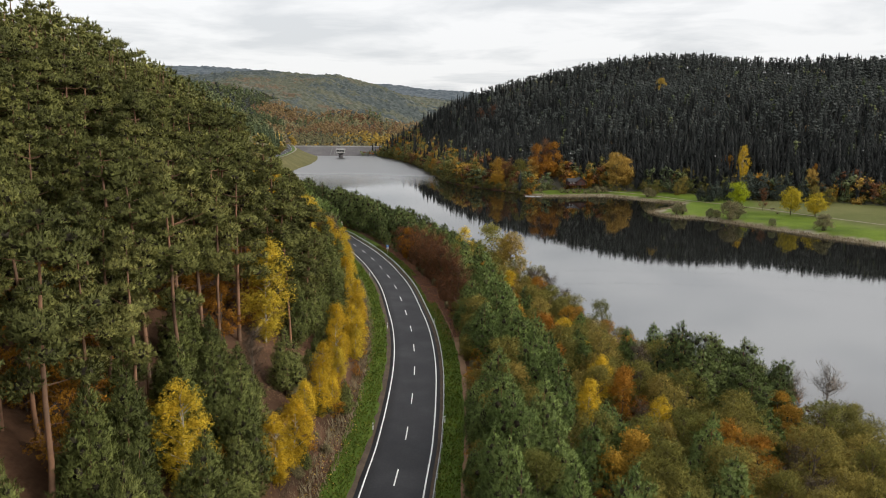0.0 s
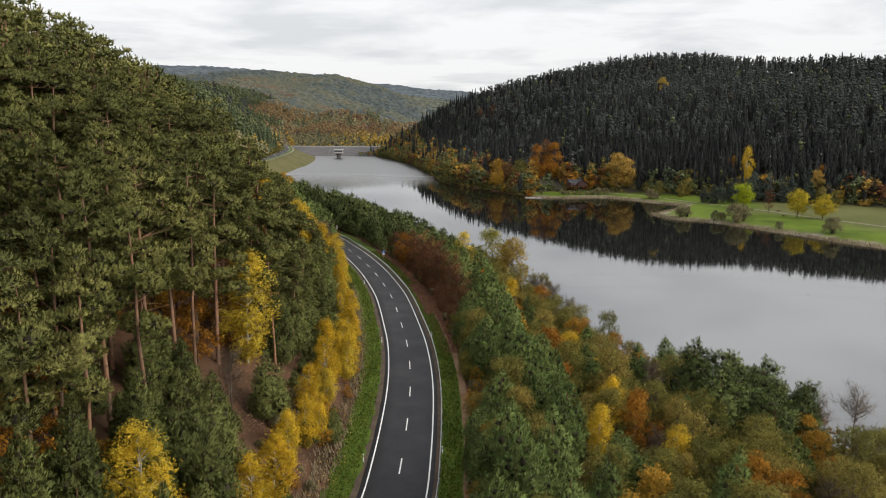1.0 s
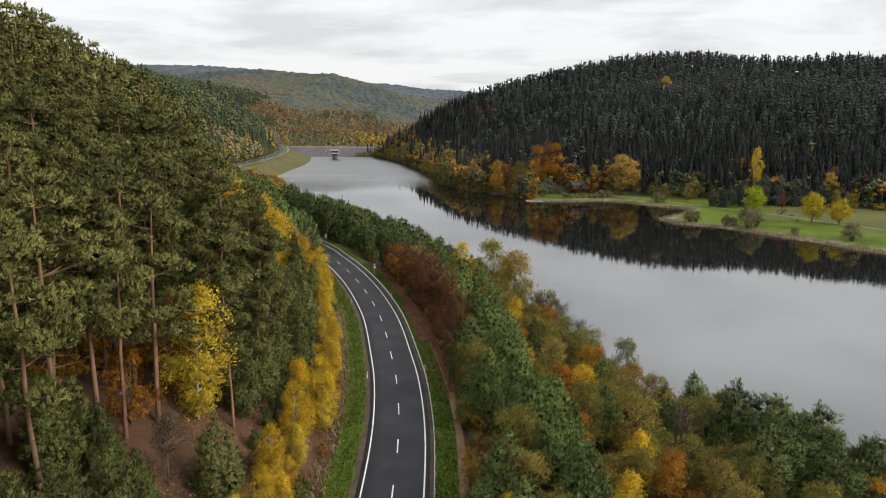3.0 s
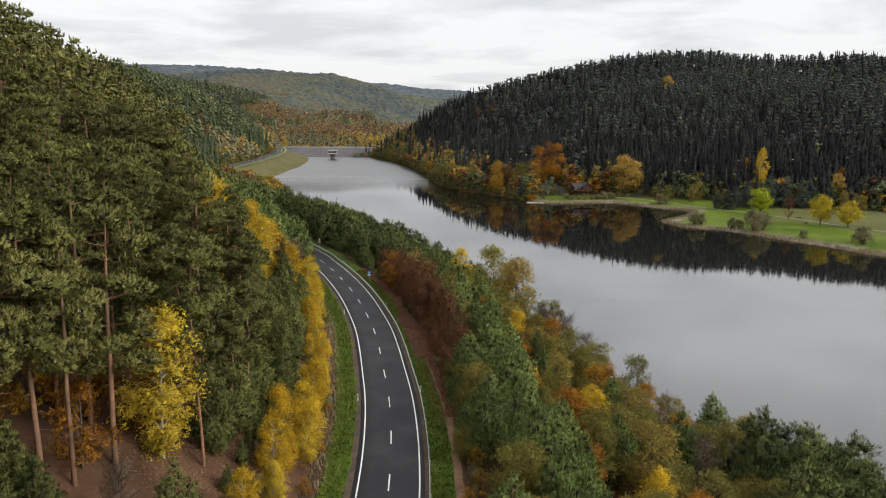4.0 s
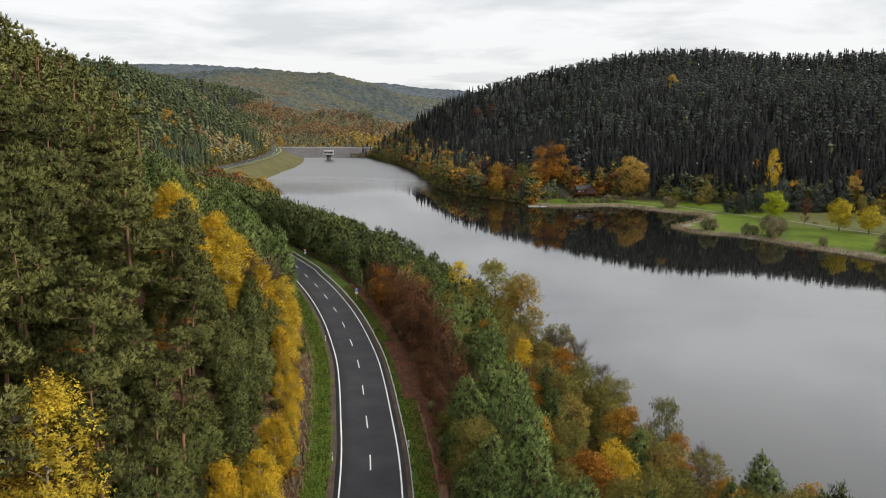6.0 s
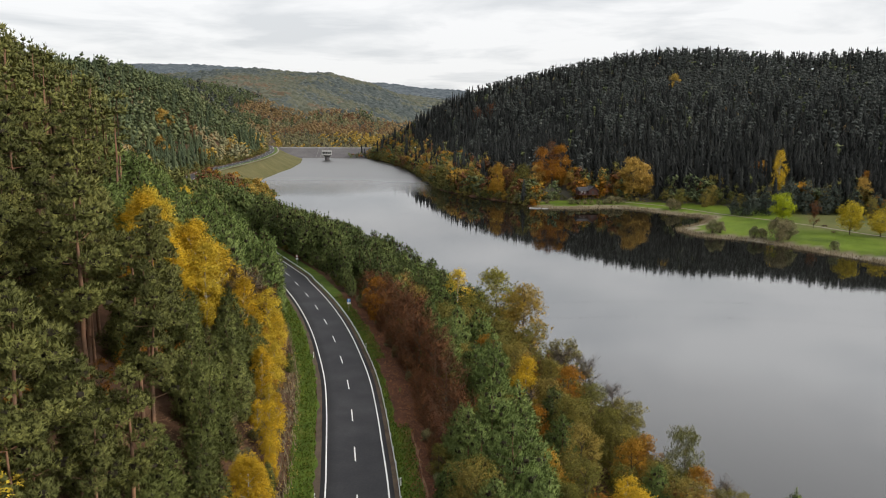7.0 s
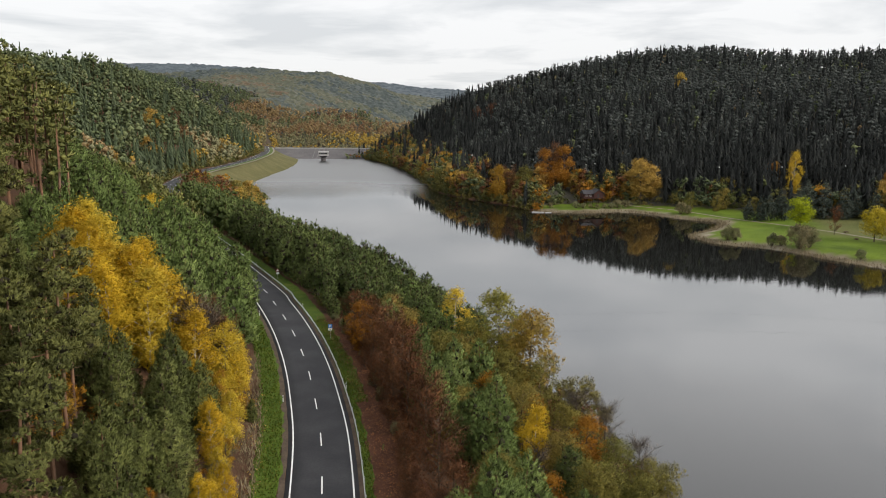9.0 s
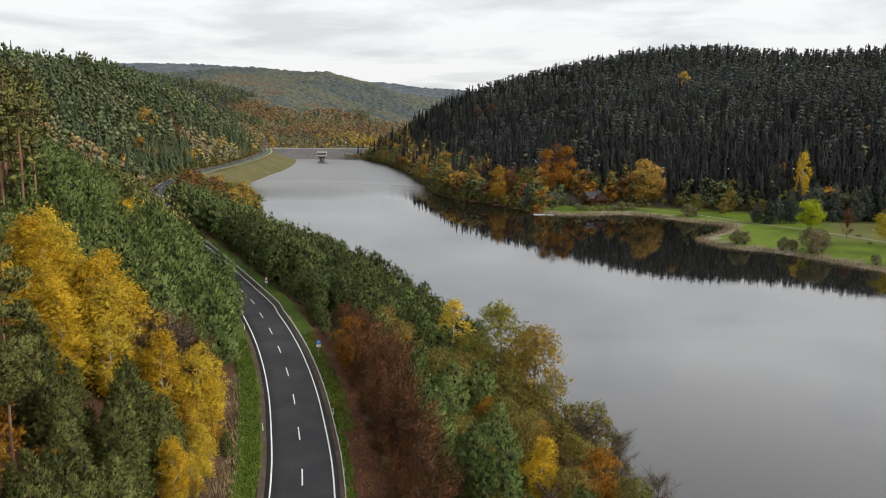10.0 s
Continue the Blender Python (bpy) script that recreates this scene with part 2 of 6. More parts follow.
M_BLUEPINE = foliage("young_spruce_needles", (0.046, 0.060, 0.050), (0.062, 0.078, 0.066), (0.084, 0.102, 0.086))
# spruce tone near black, taking in the shade low on the far hill
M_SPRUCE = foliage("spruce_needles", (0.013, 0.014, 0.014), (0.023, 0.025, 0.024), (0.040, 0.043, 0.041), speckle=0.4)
# pale grey needles stand for haze on the upper hill
M_FIR_HAZE = foliage("hill_pine_needles", (0.046, 0.052, 0.049), (0.066, 0.073, 0.069), (0.092, 0.100, 0.093), speckle=0.4)
M_FARPINE = foliage("far_pine_needles", (0.074, 0.094, 0.047), (0.106, 0.128, 0.060), (0.146, 0.162, 0.077), speckle=0.5)
# far olive, russet and orange below are paled and greyed to imitate valley haze
M_FAROLIVE_HAZE = foliage("far_olive_leaves", (0.170, 0.172, 0.098), (0.225, 0.208, 0.115), (0.280, 0.236, 0.126), speckle=0.5)
M_MIDPINE = foliage("valley_conifer_needles", (0.050, 0.068, 0.038), (0.072, 0.092, 0.050), (0.100, 0.120, 0.064), speckle=0.5)
M_FARRUSSET = foliage("far_russet_leaves", (0.190, 0.112, 0.066), (0.225, 0.136, 0.078), (0.255, 0.162, 0.088), speckle=0.5)
M_FARGOLD = foliage("far_golden_leaves", (0.34, 0.225, 0.050), (0.40, 0.275, 0.060), (0.38, 0.27, 0.075), speckle=0.5)
M_FARORANGE_HAZE = foliage("far_orange_leaves", (0.215, 0.148, 0.078), (0.260, 0.178, 0.090), (0.295, 0.208, 0.100), speckle=0.5)
# blue-grey tones of ridge and distant woods imitate haze
M_RIDGE_HAZE = foliage("ridge_spruce_needles", (0.062, 0.076, 0.092), (0.074, 0.090, 0.106), (0.088, 0.104, 0.118), speckle=0.4)
M_DISTPINE_HAZE = foliage("distant_conifer_needles", (0.046, 0.056, 0.058), (0.060, 0.071, 0.070), (0.080, 0.090, 0.084), speckle=0.5)
M_DISTOLIVE_HAZE = foliage("distant_broadleaf_leaves", (0.070, 0.076, 0.058), (0.086, 0.090, 0.066), (0.104, 0.102, 0.073), speckle=0.5)
M_BIRCH = foliage("yellow_birch_leaves", (0.50, 0.325, 0.026), (0.60, 0.41, 0.034), (0.58, 0.44, 0.055), 0.35, speckle=0.7)
M_RUSSET = foliage("russet_leaves", (0.133, 0.059, 0.031), (0.175, 0.077, 0.037), (0.217, 0.101, 0.045))
M_ORANGE = foliage("orange_leaves", (0.281, 0.122, 0.020), (0.366, 0.177, 0.024), (0.366, 0.220, 0.034), 0.3)
M_OLIVE = foliage("olive_leaves", (0.140, 0.140, 0.036), (0.200, 0.172, 0.044), (0.270, 0.205, 0.055), 0.3)
M_LIME = foliage("lime_leaves", (0.26, 0.34, 0.016), (0.31, 0.38, 0.018), (0.36, 0.39, 0.022), 0.3)
M_YELLOW = foliage("pale_yellow_leaves", (0.36, 0.31, 0.020), (0.43, 0.36, 0.026), (0.46, 0.36, 0.034), 0.3)
M_TURNING = foliage("turning_leaves", (0.22, 0.205, 0.040), (0.30, 0.235, 0.045), (0.36, 0.20, 0.045), 0.3)
M_GOLD = foliage("golden_leaves", (0.38, 0.255, 0.055), (0.45, 0.31, 0.070), (0.43, 0.27, 0.075), 0.3)
M_BARE = foliage("bare_twigs", (0.115, 0.092, 0.072), (0.150, 0.115, 0.088), (0.18, 0.140, 0.105), 0.1)
M_BUSH = foliage("bank_bush_leaves", (0.185, 0.160, 0.090), (0.220, 0.192, 0.105), (0.180, 0.190, 0.095), 0.2)

M_BLADE = foliage("grass_blades", (0.058, 0.091, 0.013), (0.081, 0.120, 0.016), (0.124, 0.124, 0.026), 0.2)
M_BARK = plain("pine_bark", [(0.3, (0.115, 0.075, 0.052)), (0.7, (0.26, 0.138, 0.080))], 0.35, 0.9, 3.0)
M_BIRCH_BARK = plain("birch_bark", [(0.35, (0.30, 0.27, 0.22)), (0.6, (0.55, 0.52, 0.46))], 1.2, 0.8, 5.0)
M_GREY_BARK = plain("grey_pine_bark", [(0.3, (0.10, 0.085, 0.07)), (0.7, (0.20, 0.165, 0.135))], 0.5, 0.9, 4.0)
M_DARK_BARK = plain("dark_bark", [(0.3, (0.055, 0.042, 0.032)), (0.7, (0.12, 0.095, 0.07))], 0.5, 0.9, 4.0)

# dark colour of the crown hearts, painted as shade among the inner twigs
M_TWIG_SHADE = plain("inner_twigs", [(0.3, (0.022, 0.019, 0.012)), (0.7, (0.042, 0.034, 0.022))], 1.2, 0.95, 4.0)
M_ASPHALT = plain("asphalt", [(0.25, (0.019, 0.019, 0.022)), (0.5, (0.028, 0.028, 0.031)), (0.75, (0.042, 0.042, 0.045))], 0.16, 0.72, 3.5)
M_PAINT = plain("road_paint", [(0.3, (0.62, 0.62, 0.60)), (0.7, (0.80, 0.80, 0.78))], 1.5, 0.6)
M_STEEL = plain("galvanised_steel", [(0.3, (0.42, 0.43, 0.44)), (0.7, (0.56, 0.57, 0.57))], 0.8, 0.45, metal=0.6)
M_POST = plain("white_plastic", [(0.3, (0.74, 0.74, 0.72)), (0.7, (0.84, 0.84, 0.82))], 1.0, 0.5)
M_BLACK = plain("black_plastic", [(0.3, (0.02, 0.02, 0.02)), (0.7, (0.035, 0.035, 0.035))], 2.0, 0.5)
M_VERGE = plain("verge_grass", [(0.28, (0.046, 0.078, 0.010)), (0.55, (0.074, 0.114, 0.013)), (0.78, (0.112, 0.118, 0.022))], 0.3, 0.9, 3.5, 0.15)
M_SHOULDER = plain("brown_shoulder", [(0.3, (0.060, 0.044, 0.032)), (0.7, (0.105, 0.078, 0.056))], 0.5, 0.95, 4.0, 0.05)
M_TRAIL = plain("leaf_strewn_trail", [(0.3, (0.150, 0.088, 0.052)), (0.7, (0.250, 0.155, 0.095))], 0.4, 0.95, 3.0, 0.05)
M_LITTER = plain("red_leaf_litter", [(0.3, (0.048, 0.021, 0.013)), (0.7, (0.110, 0.047, 0.026))], 0.4, 0.95, 3.5, 0.08)
M_CONCRETE = plain("dam_concrete", [(0.3, (0.085, 0.080, 0.082)), (0.7, (0.125, 0.116, 0.116))], 0.05, 0.9, 0.6)
M_PALE = plain("pale_concrete", [(0.3, (0.30, 0.29, 0.28)), (0.7, (0.40, 0.39, 0.38))], 0.3, 0.85)
M_STRIP = plain("pale_concrete_strip", [(0.3, (0.13, 0.125, 0.125)), (0.7, (0.17, 0.165, 0.16))], 0.3, 0.9)
M_DARK = plain("dark_glazing", [(0.3, (0.03, 0.032, 0.035)), (0.7, (0.05, 0.052, 0.056))], 0.5, 0.25)
M_WOOD = plain("dark_brown_timber", [(0.3, (0.038, 0.018, 0.014)), (0.7, (0.064, 0.028, 0.022))], 0.6, 0.8, 5.0)
M_ROOF = plain("grey_roof_tiles", [(0.3, (0.036, 0.034, 0.036)), (0.7, (0.060, 0.056, 0.058))], 0.8, 0.85, 4.0)
M_REED = plain("dry_shore_grass", [(0.3, (0.15, 0.118, 0.07)), (0.7, (0.25, 0.20, 0.125))], 0.4, 0.95, 2.5)
M_GRAVEL = plain("pale_gravel", [(0.3, (0.20, 0.175, 0.14)), (0.7, (0.29, 0.255, 0.205))], 0.5, 0.95, 3.0)


def ground_material():
    """Forest floor, with meadow where the cover attribute says so."""
    m, n, l, p = material("ground")
    floor = ramp(n, l, noise_fac(n, l, 0.12, 5), [(0.3, (0.038, 0.024, 0.015)), (0.5, (0.090, 0.049, 0.029)), (0.72, (0.155, 0.086, 0.052))])
    grass = ramp(n, l, noise_fac(n, l, 0.045, 6, 0.6), [(0.3, (0.050, 0.078, 0.008)), (0.48, (0.088, 0.128, 0.012)), (0.58, (0.105, 0.150, 0.014)), (0.75, (0.125, 0.118, 0.030))])
    dry = ramp(n, l, noise_fac(n, l, 0.06, 5), [(0.3, (0.080, 0.085, 0.028)), (0.7, (0.125, 0.115, 0.048))])
    mud = ramp(n, l, noise_fac(n, l, 0.09, 5), [(0.3, (0.11, 0.085, 0.056)), (0.55, (0.19, 0.155, 0.11)), (0.72, (0.30, 0.265, 0.215))])
    cover = n.new("ShaderNodeAttribute")
    cover.attribute_name = "cover"
    sep = n.new("ShaderNodeSeparateColor")
    l.new(cover.outputs["Color"], sep.inputs[0])
    c = mix(n, l, sep.outputs[0], floor, grass)
    c = mix(n, l, sep.outputs[1], c, dry)
    c = mix(n, l, cover.outputs["Alpha"], c, mud)
    canopy = ramp(n, l, noise_fac(n, l, 0.02, 5), [(0.3, (0.045, 0.055, 0.046)), (0.7, (0.074, 0.070, 0.052))])
    c = mix(n, l, sep.outputs[2], c, canopy)
    small = noise_fac(n, l, 2.2, 6, 0.7)
    c = mix(n, l, 0.4, c, ramp(n, l, small, [(0.3, (0.5, 0.5, 0.5)), (0.7, (1.4, 1.4, 1.4))]), "MULTIPLY")
    l.new(c, p.inputs["Base Color"])
    p.inputs["Roughness"].default_value = 0.95
    p.inputs["Specular IOR Level"].default_value = 0.1
    bump(n, l, p, small, 0.6, 0.25)
    return m


def water_material():
    m, n, l, p = material("lake_water")
    p.inputs["Base Color"].default_value = (0.006, 0.006, 0.005, 1)
    p.inputs["IOR"].default_value = 1.50
    g0 = n.new("ShaderNodeNewGeometry")
    sep = n.new("ShaderNodeSeparateXYZ")
    l.new(g0.outputs["Position"], sep.inputs[0])
    far = n.new("ShaderNodeMapRange")        # wind ruffles the open water towards the dam, the rest lies calm
    far.inputs[1].default_value, far.inputs[2].default_value, far.inputs[3].default_value, far.inputs[4].default_value = 445, 600, 0.030, 0.33
    streak = node(n, "ShaderNodeTexNoise", Scale=0.012, Detail=4, Roughness=0.6)
    l.new(g0.outputs["Position"], streak.inputs["Vector"])
    shift = n.new("ShaderNodeMath")
    shift.operation = "MULTIPLY_ADD"
    shift.inputs[1].default_value = 60
    l.new(streak.outputs["Fac"], shift.inputs[0])
    l.new(sep.outputs["Y"], shift.inputs[2])
    less = n.new("ShaderNodeMath")
    less.operation, less.inputs[1].default_value = "SUBTRACT", 30
    l.new(shift.outputs[0], less.inputs[0])
    l.new(less.outputs[0], far.inputs[0])
    l.new(far.outputs[0], p.inputs["Roughness"])
    g = n.new("ShaderNodeNewGeometry")
    fine = node(n, "ShaderNodeTexNoise", Scale=0.9, Detail=3, Roughness=0.5)
    l.new(g.outputs["Position"], fine.inputs["Vector"])
    b = node(n, "ShaderNodeBump", Strength=0.07, Distance=0.05)
    l.new(fine.outputs["Fac"], b.inputs["Height"])
    l.new(b.outputs[0], p.inputs["Normal"])
    return m


M_GROUND = ground_material()
M_WATER = water_material()


# ======== mesh helpers ========
def mesh_arrays(name, verts, faces, mats, mat_index=None, tint=None, smooth=False, normals=None):
    """A mesh from arrays of vertices and of triangles or quads; normals: those of a soft mass of leaves."""
    v, f = np.asarray(verts, np.float32), np.asarray(faces, np.int32)
    me = bpy.data.meshes.new(name)
    k = f.shape[1]
    me.vertices.add(len(v))
    me.vertices.foreach_set("co", v.ravel())
    me.loops.add(f.size)
    me.loops.foreach_set("vertex_index", f.ravel())
    me.polygons.add(len(f))
    me.polygons.foreach_set("loop_start", np.arange(0, f.size, k, dtype=np.int32))
    for m in mats:
        me.materials.append(m)
    if mat_index is not None:
        me.polygons.foreach_set("material_index", np.asarray(mat_index, np.int32))
    if tint is not None:
        a = me.attributes.new("tint", "FLOAT", "POINT")
        a.data.foreach_set("value", np.asarray(tint, np.float32))
    me.update(calc_edges=True)
    me.polygons.foreach_set("use_smooth", np.full(len(f), smooth) if np.ndim(smooth) == 0 else np.asarray(smooth, bool))
    if normals is not None:
        me.polygons.foreach_set("use_smooth", np.ones(len(f), bool))
        a = me.attributes.new("custom_normal", "FLOAT_VECTOR", "POINT")
        a.data.foreach_set("vector", np.asarray(normals, np.float32).ravel())
    return me


def bm_mesh(name, bm, mat, smooth=False):
    me = bpy.data.meshes.new(name)
    bmesh.ops.recalc_face_normals(bm, faces=bm.faces)
    bm.to_mesh(me)
    bm.free()
    me.materials.append(mat)
    if smooth:
        for f in me.polygons:
            f.use_smooth = True
    return me


def part(name, bm, mat, parent=None, label="", smooth=False):
    """Link a bmesh as one mesh object under a thing or a part."""
    ob = new(name, bm_mesh(name, bm, mat, smooth))
    ob.parent = parent
    if label:
        tagged(ob, label)
    return ob


def box(bm, x0, x1, y0, y1, z0, z1, bevel=0.0):
    g = bmesh.ops.create_cube(bm, size=1, matrix=Matrix.Translation(((x0 + x1) / 2, (y0 + y1) / 2, (z0 + z1) / 2)) @ Matrix.Diagonal((x1 - x0, y1 - y0, z1 - z0, 1)))
    if bevel:
        edges = list({e for v in g["verts"] for e in v.link_edges})
        bmesh.ops.bevel(bm, geom=edges, offset=bevel, segments=1, affect="EDGES")
    return bm


def tube(bm, r0, r1, z0, z1, x=0, y=0, n=12):
    bmesh.ops.create_cone(bm, cap_ends=True, segments=n, radius1=r0, radius2=r1, depth=z1 - z0, matrix=Matrix.Translation((x, y, (z0 + z1) / 2)))
    return bm


def along_line(line):
    """Unit directions, left normals and lengths along a polyline."""
    d = np.gradient(line[:, :2], axis=0)
    d /= np.linalg.norm(d, axis=1)[:, None]
    nrm = np.column_stack([-d[:, 1], d[:, 0]])
    s = np.concatenate([[0], np.cumsum(np.linalg.norm(np.diff(line[:, :2], axis=0), axis=1))])
    return d, nrm, s


RD, RN, RS = along_line(ROAD_LINE)


def at_road(s, off=0.0):
    """The point at s metres along the road, off metres to its left, and the heading in degrees."""
    c = np.array([np.interp(s, RS, ROAD_LINE[:, i]) for i in (0, 1)])
    d = np.array([np.interp(s, RS, RD[:, i]) for i in (0, 1)])
    d /= np.linalg.norm(d)
    return c[0] - d[1] * off, c[1] + d[0] * off, math.degrees(math.atan2(-d[0], d[1]))


def ribbon(s0, s1, profile, step=2.0, jag=0.0, seed=1):
    """Quads swept along the road: profile is a list of (offset to the left, z)."""
    rng = np.random.default_rng(seed)
    s = np.arange(s0, s1 + step * 0.5, step)
    pts = []
    for q in s:
        for i, (o, z) in enumerate(profile):
            j = jag * rng.uniform(-1, 1) if i in (0, len(profile) - 1) else 0
            x, y, _ = at_road(q, o + j)
            pts.append((x, y, z))
    k = len(profile)
    f = [(i * k + j, i * k + j + 1, (i + 1) * k + j + 1, (i + 1) * k + j) for i in range(len(s) - 1) for j in range(k - 1)]
    return np.array(pts), np.array(f)[:, ::-1]


S0 = float(RS[np.argmin(np.hypot(ROAD_LINE[:, 0], ROAD_LINE[:, 1]))])   # road length at the first dash

# ======== ground, lake, road ========
def spaced(lo, hi, near_lo, near_hi, fine, growth):
    a = list(np.arange(near_lo, near_hi + fine, fine))
    step = fine
    while a[-1] < hi:
        step *= growth
        a.append(a[-1] + step)
    step = fine
    while a[0] > lo:
        step *= growth
        a.insert(0, a[0] - step)
    return np.array(a)


gx, gy = spaced(-2600, 2600, -150, 260, 3.5, 1.06), spaced(-700, 4700, -110, 460, 3.5, 1.055)
GX, GY = np.meshgrid(gx, gy)
gz, info = site(GX.ravel(), GY.ravel())
rough_z = np.where((info["road"] > 13) & ~info["meadow"] & ~info["wet"], 0.35 * wobble(GX.ravel(), GY.ravel(), 2.3), 0)
gv = np.column_stack([GX.ravel(), GY.ravel(), gz + rough_z - 14 * sstep(1230, 1320, GY.ravel())])
ny, nx = GX.shape
ii = np.arange((ny - 1) * nx).reshape(ny - 1, nx)[:, :-1].ravel()
gf = np.column_stack([ii, ii + 1, ii + nx + 1, ii + nx])
ground_me = mesh_arrays("ground", gv, gf, [M_GROUND], smooth=True)
dry_bank = (~info["left"]) & (~info["east"]) & (GY.ravel() > 455) & (GY.ravel() < 930) & (info["shore"] < 70)
shore_band = info["east"] & (info["shore"] < 5.5) & (GX.ravel() > 45)
cover = np.zeros((len(gv), 4), np.float32)
cover[:, 0] = np.where(info["meadow"], 1, 0)
cover[:, 1] = np.where(dry_bank, 0.85, np.where(info["meadow"], 0.85 * sstep(30, 52, info["shore"] + 8 * wobble(GX.ravel(), GY.ravel(), 14)), 0))
cover[:, 2] = np.maximum(info["north"], np.where(info["east"] & ~info["meadow"] & (info["shore"] > 9), 0.85, 0))
tip = np.hypot(GX.ravel() - 108, GY.ravel() - 331) < 7
cover[:, 3] = np.where(shore_band | (tip & info["meadow"]), 0.9, 0)
att = ground_me.color_attributes.new("cover", "FLOAT_COLOR", "POINT")
att.data.foreach_set("color", cover.ravel())
tagged(new("ground", ground_me), "hilly forest floor with brown leaves and open green meadow", "ground", kind="structure")

lake_me = mesh_arrays("lake", [(x, y, LAKE) for x, y in ((-205, -150), (330, -150), (330, 874), (-205, 874))], [(0, 1, 2, 3)], [M_WATER])
tagged(new("lake", lake_me), "calm dark grey reservoir lake mirroring sky and woods", "lake", kind="structure")

S_END = float(RS[-1]) - 5
road = tagged(new("road", mesh_arrays("road", *ribbon(4, S_END, [(4.15, -0.08), (4.1, 0.0), (2, 0.035), (0, 0.05), (-2, 0.035), (-4.1, 0.0), (-4.15, -0.08)], 3), [M_ASPHALT], smooth=True)),
              "two-lane grey asphalt country road along the lake", "road", kind="structure")
for name, o in (("edge_line", 3.5), ("edge_line", -3.5)):
    z = 0.05 - abs(o) * 0.012 + 0.012
    ob = new(name, mesh_arrays(name, *ribbon(4, S_END, [(o + 0.09, z), (o - 0.09, z)], 2.5), [M_PAINT]))
    ob.parent = road
for k in range(-8, 86):
    s = S0 + 12 * k - 4
    if s < 6 or s + 4 > S_END:
        continue
    v, f = ribbon(s, s + 4, [(0.08, 0.062), (-0.08, 0.062)], 2)
    ob = new("centre_dash", mesh_arrays("centre_dash", v, f, [M_PAINT]))
    ob.parent = road


def verge(name, label, profile, s0, s1, mat, jag, seed, z=0.0):
    return tagged(new(name, mesh_arrays(name, *ribbon(s0, s1, profile, 1.5, jag, seed), [mat], smooth=True)), label, name.split("_")[-1], kind="structure")


S_BEND = S0 + 330
verge("shoulder", "narrow brown gravel shoulder beside the asphalt", [(4.95, 0.005), (4.09, -0.012)], 6, S_BEND, M_SHOULDER, 0.15, 2)
verge("shoulder", "narrow dark earth shoulder under the guardrail", [(-4.09, -0.012), (-4.8, 0.0)], 6, S_BEND, M_SHOULDER, 0.05, 3)
verge("grass_verge", "mown green grass verge beside the road", [(7.9, 0.05), (6.3, 0.0), (4.75, 0.025)], 6, S_BEND, M_VERGE, 0.35, 4)
verge("grass_verge", "mown green grass verge beside the guardrail", [(-4.7, 0.02), (-5.8, 0.0), (-7.9, 0.02)], 6, S_BEND, M_VERGE, 0.15, 5)
verge("leaf_litter", "red-brown leaf litter under the beeches", [(-7.4, 0.034), (-9.0, 0.05), (-11.5, 0.09)], S0 + 52, S0 + 150, M_LITTER, 0.5, 7)
verge("leaf_litter", "red-brown leaf litter spilling over the verge towards the guardrail", [(-5.7, 0.030), (-6.6, 0.036), (-7.6, 0.044)], S0 + 77, S0 + 106, M_LITTER, 0.4, 8)
verge("trail", "narrow trodden earth footpath beside the verge", [(-7.55, 0.04), (-8.0, 0.035), (-8.55, 0.04)], 6, S0 + 75, M_TRAIL, 0.12, 6)

# ======== trees ========
def twelve():
    """The 12 corners and 20 faces of an icosahedron, for the dense hearts of the boughs."""
    bm = bmesh.new()
    bmesh.ops.create_icosphere(bm, subdivisions=1, radius=1)
    bm.verts.index_update()
    v = np.array([x.co[:] for x in bm.verts])
    f = np.array([[x.index for x in q.verts] for q in bm.faces])
    bm.free()
    for q in f:
        while q[1] == q[0] + 1 and q[2] == q[0] + 2:
            q[:] = np.roll(q, 1)
    return v, f


ICO = twelve()
OCTA = (np.array([(1, 0, 0), (-1, 0, 0), (0, 1, 0), (0, -1, 0), (0, 0, 1), (0, 0, -1)], float),
        np.array([(0, 2, 4), (2, 1, 4), (1, 3, 4), (3, 0, 4), (2, 0, 5), (1, 2, 5), (3, 1, 5), (0, 3, 5)]))


def unit(v):
    return v / np.maximum(np.linalg.norm(v, axis=-1, keepdims=True), 1e-9)


def pipe(path, radii, sides=5):
    """Tapered tube along a path, as triangles."""
    path, radii = np.asarray(path, float), np.asarray(radii, float)
    ang = np.arange(sides) * 2 * math.pi / sides
    v, f = [], []
    for i, (p, r) in enumerate(zip(path, radii)):
        t = path[min(i + 1, len(path) - 1)] - path[max(i - 1, 0)]
        t = t / np.linalg.norm(t)
        u = np.cross(t, (0.3, 0.9, 0.2))
        u /= np.linalg.norm(u)
        w = np.cross(t, u)
        v.append(p + r * (np.cos(ang)[:, None] * u + np.sin(ang)[:, None] * w))
        if i:
            for j in range(sides):
                a, b, k = (i - 1) * sides + j, (i - 1) * sides + (j + 1) % sides, sides
                f += [(a, b, b + k), (a, b + k, a + k)]
    return np.vstack(v), np.array(f)


def join(pieces):
    v, f, o = [], [], 0
    for a, b in pieces:
        v.append(a)
        f.append(b + o)
        o += len(a)
    return np.vstack(v), np.vstack(f)


def trunk_path(rng, h, lean, n=6):
    z = np.linspace(0, h, n)
    a = rng.uniform(0, 6.28)
    bend = lean * (z / h) ** 1.5 * h
    return np.column_stack([bend * math.cos(a) + rng.normal(0, 0.06, n) * (z > 0), bend * math.sin(a) + rng.normal(0, 0.06, n) * (z > 0), z])


